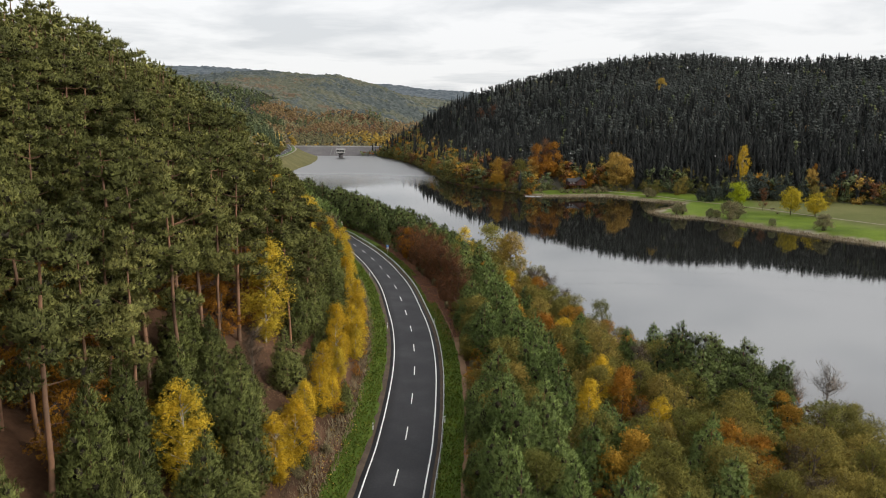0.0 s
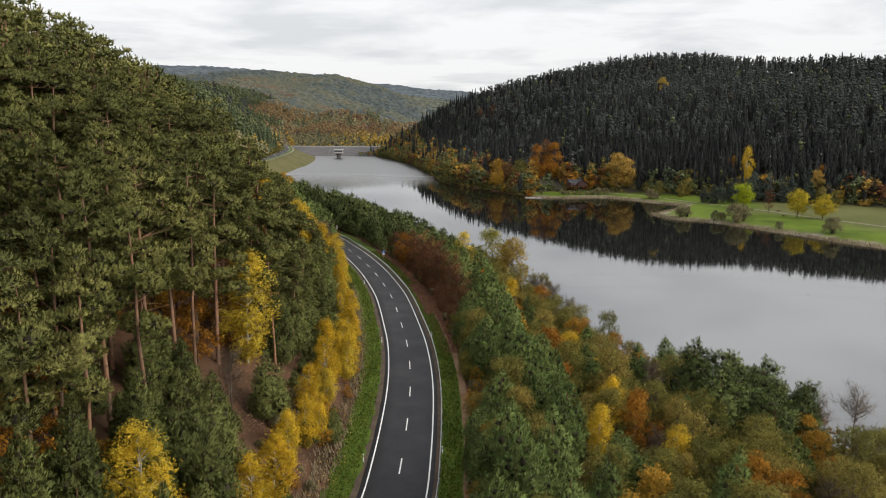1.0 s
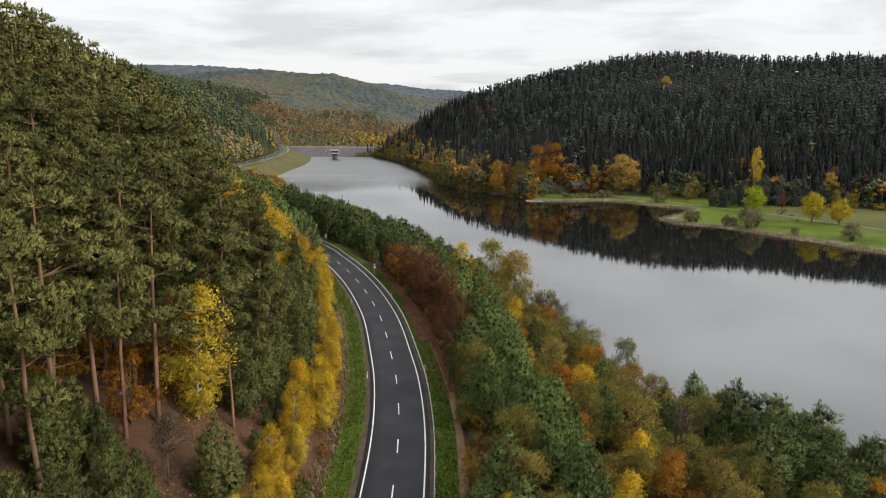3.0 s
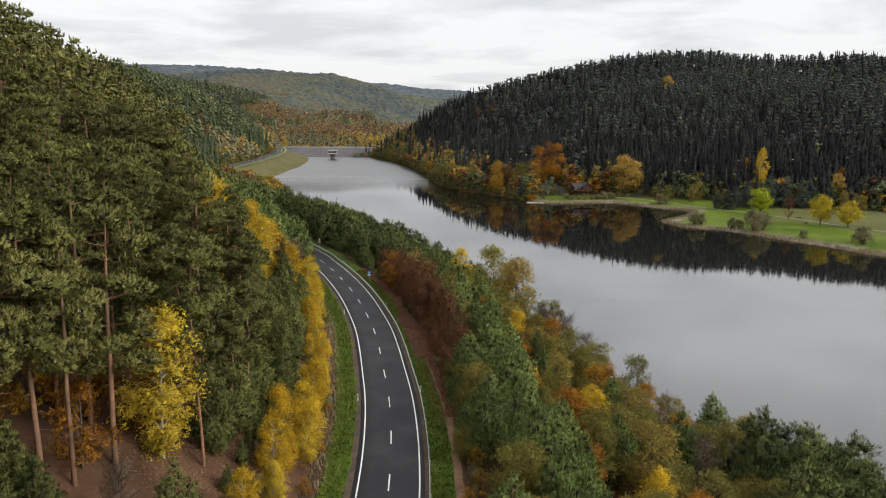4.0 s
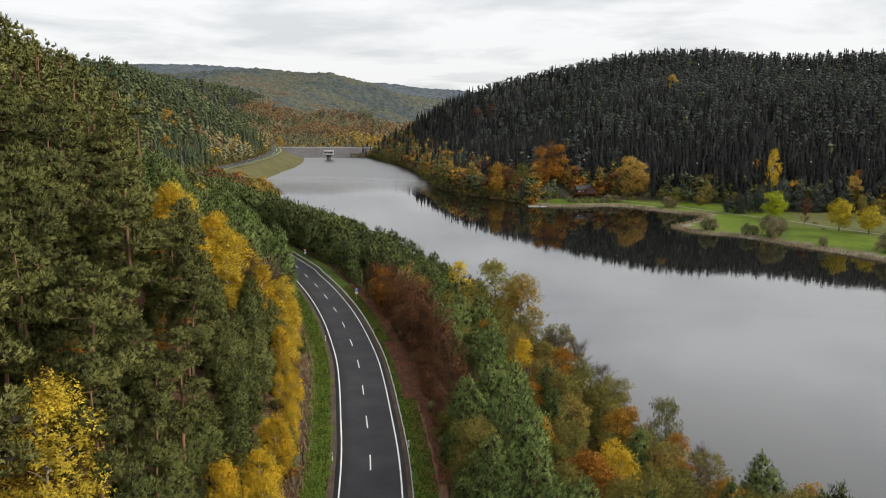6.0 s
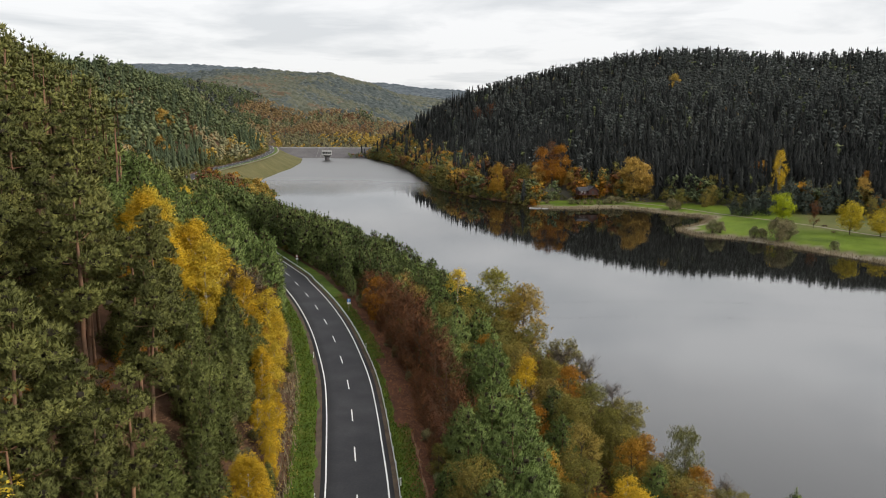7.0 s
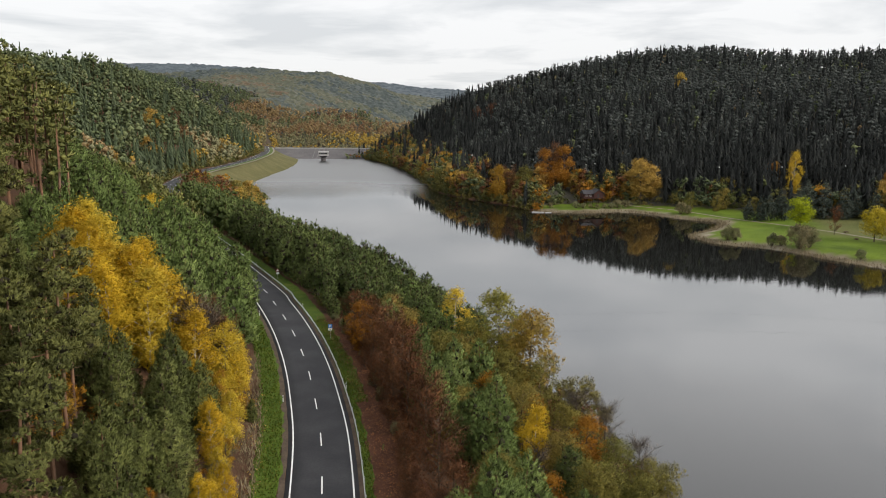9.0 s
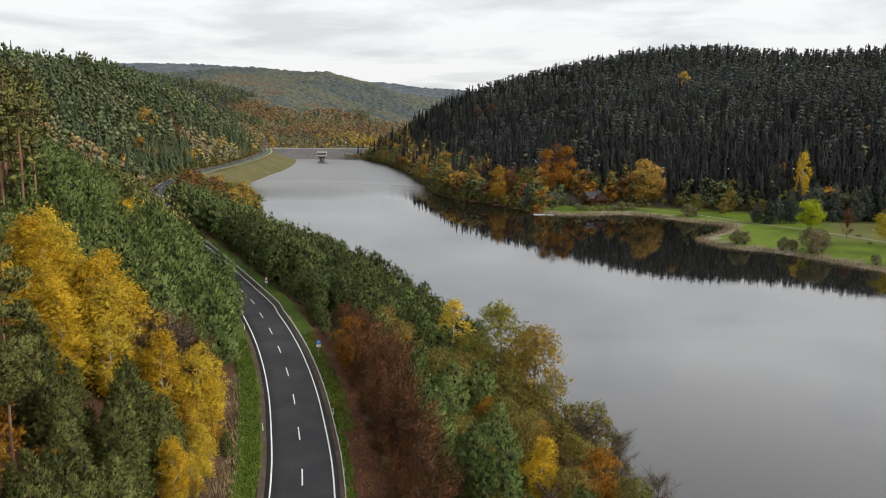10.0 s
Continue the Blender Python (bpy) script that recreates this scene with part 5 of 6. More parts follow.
X, Y, Z, S, rng = scatter(40, 330, 200, 460, 3.4, 37)
pick = S["east"] & ~S["meadow"] & ~S["wet"] & (S["out"] < 9) & (S["shore"] > 4) & ~((np.abs(X - 77) < 11) & (np.abs(Y - 430) < 9))
wood("meadow_edge_scrub", "olive-brown scrub along the edge of the meadow", "scrub", X[pick], Y[pick], Z[pick], rng.uniform(0.16, 0.4, pick.sum()), 38)

# ---- park meadow ----
plant_all("birch", [(186, 420, 25)], 13, label="tall golden birch at the foot of the dark hill", squash=0.8)
plant_all("lime", [(159, 346, 14)], 12, squash=1.1, full=True)
plant_all("russet", [(165, 326, 13)], 12, label="dark brown thin-leaved park tree by the path", squash=0.75, full=True)
plant_all("yellow", [(173, 309, 14), (183, 303, 12)], 12, squash=1.15, full=True)
plant_all("bush", [(138, 297, 9), (142, 298, 7.5), (116, 315, 5.8), (119, 314, 5.1), (130, 304, 5), (133, 303, 4.2), (151, 276, 3.6), (168, 260, 7.2), (119, 397, 5.8), (122, 396, 4.6), (36, 428, 5.8), (52, 416, 2.9),
                   (198, 392, 5.8), (205, 386, 5.8)], 4, label="rounded grey-green willow bush on the meadow shore", full=True)
plant_all("bush", [(66, 416, 3.6), (70, 415, 3.2), (74, 416, 2.6), (78, 416, 2.4), (82, 417, 2.8), (86, 418, 3.6), (90, 420, 4.6), (95, 422, 4.4)], 4, label="dense bush on the bank below the lake cabin", squash=1.2)
plant_all("blue", [(150, 370, 13), (155, 373, 14), (161, 371, 13), (146, 376, 10), (170, 376, 15), (176, 380, 19), (184, 378, 18), (192, 374, 17), (199, 378, 16), (166, 388, 14), (205, 370, 15), (214, 366, 14), (222, 372, 15), (228, 378, 16), (236, 360, 15), (212, 390, 15),
                   (181, 390, 18), (190, 392, 17)], 13, squash=1.2)
plant_all("olive", [(204, 352, 11), (210, 347, 10), (140, 405, 9), (128, 412, 10), (146, 412, 12)], 11)

# ---- left bank hill beyond the bend ----
X, Y, Z, S, rng = scatter(-600, -60, 300, 1080, 6.5, 21)
pick = S["left"] & (S["road"] > 7.5) & (X > -0.72 * (Y + 80)) & (S["road"] < 330)
X, Y, Z, R = X[pick], Y[pick], Z[pick], S["road"][pick]
u = rng.uniform(size=len(X))
odd = rng.uniform(size=len(X))
edge = (R < 26) & (Y > 400)
u = 0.42 + 0.38 * wobble(X, Y, 48) + 0.22 * wobble(X, Y, 17) + 0.25 * (u - 0.5)
for key, m in (("far_pine", ~edge & (u < 0.66) & (odd < 0.34)), ("far_scots", ~edge & (u < 0.66) & (odd >= 0.34) & (odd < 0.68)), ("far_cone_pine", ~edge & (u < 0.66) & (odd >= 0.68)), ("far_olive", ~edge & (u >= 0.66) & (u < 0.86)), ("far_orange", ~edge & (u >= 0.86)),
               ("far_cone_pine", edge & (u < 0.5)), ("far_gold", edge & (u >= 0.5) & (u < 0.64)), ("far_olive", edge & (u >= 0.64))):
    wood("hill_wood", "mixed pine and autumn wood on the valley side", key, X[m], Y[m], Z[m], rng.uniform(0.65, 1.15, m.sum()), 22)

plant_all("gold", [(-205, 484, 16), (-201, 488, 13), (-196, 495, 9), (-198, 517, 9), (-202, 551, 11), (-212, 646, 13), (-208, 650, 10), (-235, 560, 20), (-231, 566, 17), (-186, 396, 12)], 12)
plant_all("russet", [(-252, 646, 17), (-226, 600, 15), (-240, 620, 14)], 12)
X, Y, Z, S, rng = scatter(-330, -60, 400, 900, 3.4, 23)
pick = S["left"] & (S["road"] > 5.6) & (S["road"] < 18)
wood("roadside_scrub", "olive and golden scrub on the cutting above the far road", "scrub", X[pick], Y[pick], Z[pick], rng.uniform(0.2, 0.5, pick.sum()), 24)
X, Y, Z, S, rng = scatter(-130, -60, 770, 905, 4.6, 20)
pick = ~S["wet"] & ~S["left"] & (X > -128) & (Z > -13)
for key, m in (("shore_olive", rng.uniform(size=len(X)) < 0.7), ("shore_russet", rng.uniform(size=len(X)) < 0.25)):
    q = pick & m
    wood("shore_wood", "mixed autumn trees beside the end of the dam", key, X[q], Y[q], np.maximum(Z[q], LAKE), rng.uniform(0.5, 0.95, q.sum()), 21)

# ---- valley and far hills ----
X, Y, Z, S, rng = scatter(-760, 180, 928, 1215, 6.8, 26)
pick = ~S["wet"] & (S["road"] > 10) & ((Y > 945) | (S["shore"] > 30)) & ~((X > -240) & (X < -90) & (Y < 950))
X, Y, Z = X[pick], Y[pick], Z[pick]
u = wobble(X, Y, 38) * 0.55 + 0.35 * wobble(X, Y, 15) + rng.normal(0, 0.13, len(X))
west, deep = X < -325 + 30 * wobble(Y, X, 50), Z < 6
clump = (np.hypot((X + 118) / 24, (Y - 985) / 30) < 1)      # dark spruces behind the dam
for key, m in (("far_spruce", clump), ("far_gold", ~clump & deep & (u < -0.1)), ("far_olive", ~clump & deep & (u >= -0.1) & (u < 0.55)), ("far_orange", ~clump & deep & (u >= 0.55)),
               ("far_cone_pine", ~clump & ~deep & west & (u < -0.25)), ("far_scots", ~clump & ~deep & west & (u >= -0.25) & (u < 0.15)), ("far_fir", ~clump & ~deep & west & (u >= 0.15) & (u < 0.5)), ("far_olive", ~clump & ~deep & west & (u >= 0.5) & (u < 0.8)), ("far_orange", ~clump & ~deep & west & (u >= 0.8)),
               ("far_orange", ~clump & ~deep & ~west & (u < 0.05)), ("far_russet", ~clump & ~deep & ~west & (u >= 0.05) & (u < 0.3)), ("far_olive", ~clump & ~deep & ~west & (u >= 0.3) & (u < 0.7)), ("far_pine", ~clump & ~deep & ~west & (u >= 0.7))):
    wood("valley_wood", "autumn woods with dark conifers in the valley behind the dam", key, X[m], Y[m], Z[m], rng.uniform(0.7, 1.1, m.sum()), 26)
# haze over these far hills is painted into the leaf colours
canopy("distant_wood", "distant woods covering the valley hills", -1700, 1000, 1160, 2440, 5.6, 11, 11, [(M_DISTPINE_HAZE, 0.20), (M_DISTOLIVE_HAZE, 0.78), (M_DISTORANGE_HAZE, 9)], 27,
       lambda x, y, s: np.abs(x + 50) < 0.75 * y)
canopy("distant_wood", "distant woods in the saddle between the hills", -420, 700, 2425, 3320, 9, 15, 12, [(M_DISTPINE_HAZE, 0.10), (M_DISTOLIVE_HAZE, 9)], 28)
canopy("distant_wood", "wooded ridge on the horizon, tinted blue-grey as haze", -2600, 1300, 2430, 3760, 12, 20, 12, [(M_RIDGE_HAZE, 9)], 29,
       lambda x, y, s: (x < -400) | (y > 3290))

# ======== dam and intake tower ========
def prism(bm, a, b, section):
    """Sweep a closed section of (across, z) from a to b; across points to the right of the way."""
    a, b = Vector((*a, 0)), Vector((*b, 0))
    d = (b - a).normalized()
    r = Vector((d.y, -d.x, 0))
    ends = [[bm.verts.new(p + r * o + Vector((0, 0, z))) for o, z in section] for p in (a, b)]
    n = len(section)
    for i in range(n):
        bm.faces.new((ends[0][i], ends[0][(i + 1) % n], ends[1][(i + 1) % n], ends[1][i]))
    bm.faces.new(ends[0][::-1])
    bm.faces.new(ends[1])
    return bm


DAM_A, DAM_B = (-236, 911), (-92, 925)
dam = tagged(new("dam"), "grey concrete-faced earth dam closing the lake", "dam", kind="structure")
part("body", prism(bmesh.new(), DAM_A, DAM_B, [(-6, -24), (50, -24), (48, -12.2), (3.2, -1.0), (3.0, -0.3), (-3.5, -0.3)]), M_CONCRETE, dam)
part("crest_road", prism(bmesh.new(), DAM_A, DAM_B, [(-3.0, -0.3), (2.6, -0.3), (2.6, -0.12), (-3.0, -0.12)]), M_GRAVEL, dam)
part("parapet", prism(bmesh.new(), DAM_A, DAM_B, [(2.65, -0.9), (3.25, -0.9), (3.25, 0.45), (2.65, 0.45)]), M_PALE, dam)
dd = (Vector(DAM_B) - Vector(DAM_A)).normalized()
for k in (5, 5.5, 6, 6.5, 13):       # stairs and drain strips on the face
    p = Vector(DAM_A) + dd * 10 * k
    part("face_strip", prism(bmesh.new(), p, p + dd * 0.8, [(48, -12.2), (48.1, -11.95), (3.3, -0.85), (3.2, -1.0)]), M_STRIP, dam)

tower = tagged(new("intake_tower"), "pale concrete intake tower with overhanging glazed cabin standing in the lake", "tower")
tower.matrix_basis = Matrix.Translation((-161, 838, LAKE)) @ Matrix.Rotation(radians(6), 4, "Z")
part("stem", tube(bmesh.new(), 2.7, 2.6, -4, 3.6, n=20), M_CONCRETE, tower, smooth=False)
part("flare", tube(bmesh.new(), 2.6, 4.7, 3.6, 5.6, n=20), M_CONCRETE, tower)
part("cabin_floor", box(bmesh.new(), -5.2, 5.2, -4.4, 4.4, 5.6, 7.3, 0.1), M_PALE, tower)
part("window_band", box(bmesh.new(), -4.9, 4.9, -4.1, 4.1, 7.3, 9.2), M_DARK, tower)
for k in range(6):
    part("mullion", box(bmesh.new(), -4.95 + k * 1.95, -4.75 + k * 1.95, -4.2, 4.2, 7.3, 9.2), M_PALE, tower)
part("roof", box(bmesh.new(), -5.5, 5.5, -4.7, 4.7, 9.2, 10.6, 0.12), M_PALE, tower)
part("mast", tube(bmesh.new(), 0.12, 0.08, 10.6, 13.4, 1.5, 0, 8), M_STEEL, tower)

# ======== lay-by, far road edge ========
lay = []
for s_y in np.arange(322, 400, 4.0):
    i = int(np.argmin(np.abs(ROAD_LINE[:, 1] - s_y)))
    w = 4.0 + 13.0 * math.sin(math.pi * (s_y - 320) / 82) ** 0.6
    for o in (3.2, w * 0.5 + 1.6, w):
        lay.append((ROAD_LINE[i, 0] + RN[i, 0] * -o, ROAD_LINE[i, 1] + RN[i, 1] * -o, 0.03 if o > 3.3 else -0.02))
n = len(lay) // 3
lf = [(3 * i + j, 3 * i + j + 1, 3 * i + j + 4, 3 * i + j + 3) for i in range(n - 1) for j in range(2)]
tagged(new("lay_by", mesh_arrays("lay_by", lay, lf, [M_ASPHALT])), "asphalt lay-by with parked cars beside the road", "lay-by", kind="structure")
S_FAR = float(np.interp(500, ROAD_LINE[:, 1], RS))
verge("bank_path", "pale path along the top of the grass bank", [(-7.5, 0.05), (-9.3, 0.05)], S_FAR, S_END - 40, M_GRAVEL, 0.1, 8)
verge("grass_verge", "strip of grass between far road and path", [(-4.1, 0.0), (-7.6, 0.03)], S_FAR, S_END - 40, M_VERGE, 0.1, 9)

# ======== guardrail ========
rail = tagged(new("guardrail"), "galvanised steel guardrail along the lake side of the road", "guardrail")
W = [(-4.62, 0.44), (-4.70, 0.50), (-4.62, 0.56), (-4.62, 0.60), (-4.70, 0.66), (-4.62, 0.75), (-4.60, 0.75), (-4.67, 0.66), (-4.59, 0.60), (-4.59, 0.56), (-4.67, 0.50), (-4.60, 0.44), (-4.62, 0.44)]
ob = new("rail_beam", mesh_arrays("rail_beam", *ribbon(S0 - 120, S0 + 300, W, 2.0), [M_STEEL]))
ob.parent = rail
post_me = bm_mesh("rail_post", box(bmesh.new(), -0.05, 0.05, -0.06, 0.06, -0.25, 0.70, 0.008), M_STEEL)
for s in np.arange(S0 - 118, S0 + 260, 4.0):
    x, y, a = at_road(s, -4.76)
    ob = new("rail_post", post_me)
    ob.parent = rail
    ob.matrix_basis = pose(x, y, 0, 0, 0, a)


# ======== marker posts and signs ========
def marker_post(x, y, a, low=0.0):
    """White delineator post with a slanted black band and a reflector."""
    top = tagged(new("marker_post"), "white plastic roadside marker post with black band", "post", "marker posts along the road")
    bm = bmesh.new()
    box(bm, -0.06, 0.06, -0.05, 0.05, -0.1, 1.0 - 0.0)
    for v in bm.verts:
        if v.co.z > 0.9:
            v.co.z += 0.04 if v.co.x > 0 else -0.03
    part("post_body", bm, M_POST, top)
    bm = bmesh.new()
    box(bm, -0.064, 0.064, -0.054, 0.054, 0.62, 0.84)
    for v in bm.verts:
        v.co.z += v.co.x * 0.8
    part("black_band", bm, M_BLACK, top, "slanted black band")
    part("reflector", box(bmesh.new(), -0.025, 0.025, -0.058, 0.058, 0.66, 0.80), M_POST, top)
    top.matrix_basis = pose(x, y, low, 0, 0, a)


for s in (-86, -37, 11, 59, 108, 157, 206):
    marker_post(*at_road(S0 + s, 4.55))
for s in (-84, -35, 13.5, 61.5, 111, 160, 208, 255):
    marker_post(*at_road(S0 + s, -4.92))

M_BLUE = plain("sign_blue", [(0.3, (0.03, 0.16, 0.46)), (0.7, (0.04, 0.19, 0.52))], 2.0, 0.4)
M_RED = plain("sign_red", [(0.3, (0.42, 0.02, 0.02)), (0.7, (0.50, 0.03, 0.025))], 2.0, 0.4)

park = tagged(new("parking_sign"), "blue parking sign above a white plate on a post", "sign")
part("pole", tube(bmesh.new(), 0.035, 0.035, -0.3, 2.75, n=10), M_STEEL, park)
part("blue_panel", box(bmesh.new(), -0.36, 0.36, -0.06, -0.04, 2.0, 2.72, 0.008), M_BLUE, park, "blue square panel")
part("white_plate", box(bmesh.new(), -0.36, 0.36, -0.06, -0.04, 1.52, 1.92, 0.008), M_POST, park, "white plate")
font = bpy.data.curves.new("letter", "FONT")
font.body, font.size, font.extrude, font.align_x = "P", 0.72, 0.004, "CENTER"
letter = new("letter", font)
letter.data.materials.append(M_POST)
letter.parent = park
letter.matrix_basis = pose(0, -0.066, 2.1, 90, 0, 0)
part("arrow_bar", box(bmesh.new(), -0.2, 0.2, -0.066, -0.061, 1.69, 1.75), M_BLACK, park)
px, py, pa = at_road(S0 + 137, -6.1)
park.matrix_basis = pose(px, py, 0, 0, 0, pa * 0.5)

warn = tagged(new("warning_sign"), "triangular white warning sign with a plate below on a post", "sign")
part("pole", tube(bmesh.new(), 0.035, 0.035, -0.3, 2.9, n=10), M_STEEL, warn)


def triangle(r, y0, y1, z):
    bm = bmesh.new()
    ring = [(math.sin(a) * r, z + math.cos(a) * r) for a in (0, 2.0944, 4.18879)]
    f = [bm.verts.new((x, y0, q)) for x, q in ring]
    b = [bm.verts.new((x, y1, q)) for x, q in ring]
    bm.faces.new(f)
    bm.faces.new(b[::-1])
    for i in range(3):
        bm.faces.new((f[i], b[i], b[(i + 1) % 3], f[(i + 1) % 3]))
    return bm


part("red_border", triangle(0.6, -0.06, -0.04, 2.35), M_RED, warn)
part("white_face", triangle(0.42, -0.068, -0.061, 2.35), M_POST, warn)
part("plate", box(bmesh.new(), -0.34, 0.34, -0.06, -0.04, 1.35, 1.85, 0.008), M_POST, warn, "white plate")
px, py, pa = at_road(S0 + 189.5, -5.9)
warn.matrix_basis = pose(px, py, 0, 0, 0, pa * 0.5)


# ======== cars in the lay-by ========
def car(name, label, x, y, a, paint):
    top = tagged(new(name), label, "car", "cars at the lay-by")
    bm = bmesh.new()
    side = [(-2.1, 0.35), (-2.15, 0.75), (-2.0, 0.95), (-1.35, 1.0), (1.0, 0.95), (1.95, 0.85), (2.15, 0.65), (2.15, 0.35)]
    for s in (-0.86, 0.86):
        for u, z in side:
            bm.verts.new((s, u, z))
    bm.verts.ensure_lookup_table()
    n = len(side)
    for i in range(n):
        j = (i + 1) % n
        bm.faces.new((bm.verts[i], bm.verts[j], bm.verts[n + j], bm.verts[n + i]))
    bm.faces.new(bm.verts[:n])
    bm.faces.new(bm.verts[n:2 * n][::-1])
    bmesh.ops.recalc_face_normals(bm, faces=bm.faces)
    bmesh.ops.bevel(bm, geom=list(bm.edges), offset=0.06, segments=2, affect="EDGES")
    part("body", bm, paint, top, smooth=True)
    bm = bmesh.new()
    g = bmesh.ops.create_cube(bm, size=1)
    for v in g["verts"]:
        up = v.co.z > 0
        v.co = Vector((v.co.x * (1.3 if up else 1.62), (v.co.y * (1.75 if up else 2.7)) - 0.35, 1.45 if up else 0.93))
    part("cabin_glass", bm, M_DARK, top)
    bm = box(bmesh.new(), -0.64, 0.64, -1.2, 0.5, 1.44, 1.50, 0.03)
    part("roof", bm, paint, top)
    for sx in (-0.8, 0.8):
        for sy in (-1.3, 1.3):
            w = part("wheel", bmesh.new(), M_BLACK, top)
            bm = bmesh.new()
            bmesh.ops.create_cone(bm, cap_ends=True, segments=14, radius1=0.32, radius2=0.32, depth=0.2, matrix=Matrix.Translation((sx, sy, 0.32)) @ Matrix.Rotation(radians(90), 4, "Y"))
            bm.to_mesh(w.data)
            bm.free()
        part("headlight", box(bmesh.new(), sx * 0.8 - 0.16, sx * 0.8 + 0.16, 2.06, 2.17, 0.62, 0.76), M_POST, top)
        part("tail_light", box(bmesh.new(), sx * 0.85 - 0.12, sx * 0.85 + 0.12, -2.19, -2.1, 0.7, 0.88), M_RED, top)
    top.matrix_basis = pose(x, y, 0.05, 0, 0, a)


M_CARDARK = plain("dark_car_paint", [(0.3, (0.018, 0.02, 0.024)), (0.7, (0.026, 0.028, 0.033))], 1.0, 0.25)
M_CARGREY = plain("silver_car_paint", [(0.3, (0.30, 0.31, 0.32)), (0.7, (0.38, 0.39, 0.40))], 1.0, 0.25, metal=0.4)
x, y, a = at_road(float(np.interp(402, ROAD_LINE[:, 1], RS)), 1.6)
car("car", "dark car on the road beside the lay-by", x, y, a, M_CARDARK)
x, y, a = at_road(float(np.interp(370, ROAD_LINE[:, 1], RS)), -7.5)
car("car", "silver-grey car parked in the lay-by", x, y, a + 20, M_CARGREY)
x, y, a = at_road(float(np.interp(374, ROAD_LINE[:, 1], RS)), -13.5)
car("car", "dark car parked in the lay-by", x, y, a + 70, M_CARDARK)

# ======== lakeside cabin, jetty, park path and tables ========
cabin = tagged(new("lake_cabin"), "dark red-brown timber cabin on posts with a deck", "cabin")
for i in range(4):
    for j in (-3.6, 3.4):
        part("stilt", box(bmesh.new(), -5.6 + i * 3.7, -5.35 + i * 3.7, j - 0.12, j + 0.12, -3.2, 2.4), M_WOOD, cabin)
part("deck", box(bmesh.new(), -6.2, 6.2, -5.2, 4.0, 2.4, 2.65, 0.03), M_WOOD, cabin)
for z in (3.1, 3.55):
    part("deck_rail", box(bmesh.new(), -6.2, 6.2, -5.2, -5.1, z, z + 0.1), M_WOOD, cabin)
for i in range(8):
    part("rail_post", box(bmesh.new(), -6.15 + i * 1.74, -6.03 + i * 1.74, -5.2, -5.08, 2.65, 3.7), M_WOOD, cabin)
part("left_wing", box(bmesh.new(), -5.6, 0.2, -2.6, 3.8, 2.65, 5.0), M_WOOD, cabin)
bm = bmesh.new()
prof = [(0.0, 2.65), (5.8, 2.65), (5.8, 5.0), (2.9, 7.1), (0.0, 5.0)]
f = [[bm.verts.new((x, y, z)) for x, z in prof] for y in (-3.4, 3.8)]
bm.faces.new(f[0])
bm.faces.new(f[1][::-1])
for i in range(5):
    bm.faces.new((f[0][i], f[1][i], f[1][(i + 1) % 5], f[0][(i + 1) % 5]))
part("gable_wing", bm, M_WOOD, cabin)
for sx in (-1, 1):
    bm = bmesh.new()
    v = [bm.verts.new(p) for p in ((2.9, -3.9, 7.45), (2.9, 4.2, 7.45), (2.9 + sx * 3.6, 4.2, 4.85), (2.9 + sx * 3.6, -3.9, 4.85), (2.9, -3.9, 7.2), (2.9, 4.2, 7.2), (2.9 + sx * 3.6, 4.2, 4.62), (2.9 + sx * 3.6, -3.9, 4.62))]
    for q in ((0, 1, 2, 3), (4, 5, 6, 7), (0, 1, 5, 4), (2, 3, 7, 6), (0, 3, 7, 4), (1, 2, 6, 5)):
        bm.faces.new([v[k] for k in q])
    part("gable_roof", bm, M_ROOF, cabin)
bm = bmesh.new()
v = [bm.verts.new(p) for p in ((-6.0, -3.2, 4.8), (0.6, -3.2, 4.8), (0.6, 0.6, 6.9), (-6.0, 0.6, 6.9), (-6.0, 4.3, 4.8), (0.6, 4.3, 4.8))]
for q in ((0, 1, 2, 3), (3, 2, 5, 4), (0, 3, 4), (1, 5, 2), (0, 4, 5, 1)):
    bm.faces.new([v[k] for k in q])
part("wing_roof", bm, M_ROOF, cabin)
for x0, w in ((-4.6, 1.2), (-2.4, 1.2)):
    win = part("window", box(bmesh.new(), x0, x0 + w, -2.68, -2.6, 3.4, 4.5), M_POST, cabin, "white-framed window")
    part("pane", box(bmesh.new(), x0 + 0.12, x0 + w - 0.12, -2.72, -2.67, 3.5, 4.4), M_DARK, win)
part("door", box(bmesh.new(), 2.2, 3.2, -3.46, -3.4, 2.65, 4.7), M_DARK, cabin)
cabin.matrix_basis = pose(77, 430, height(77, 430) + 1.7, 0, 0, 12)

jetty = tagged(new("jetty"), "pale floating jetty at the far shore", "jetty")
part("pontoon", box(bmesh.new(), -5.0, 1.5, -1.2, 1.2, -0.3, 0.35, 0.05), M_PALE, jetty)
part("pontoon", box(bmesh.new(), 2.2, 6.0, -1.0, 1.0, -0.3, 0.30, 0.05), M_PALE, jetty)
part("gangway", box(bmesh.new(), -0.5, 0.6, 1.2, 6.0, 0.1, 0.3, 0.03), M_WOOD, jetty)
jetty.matrix_basis = pose(46, 405.5, LAKE, 0, 0, -4)

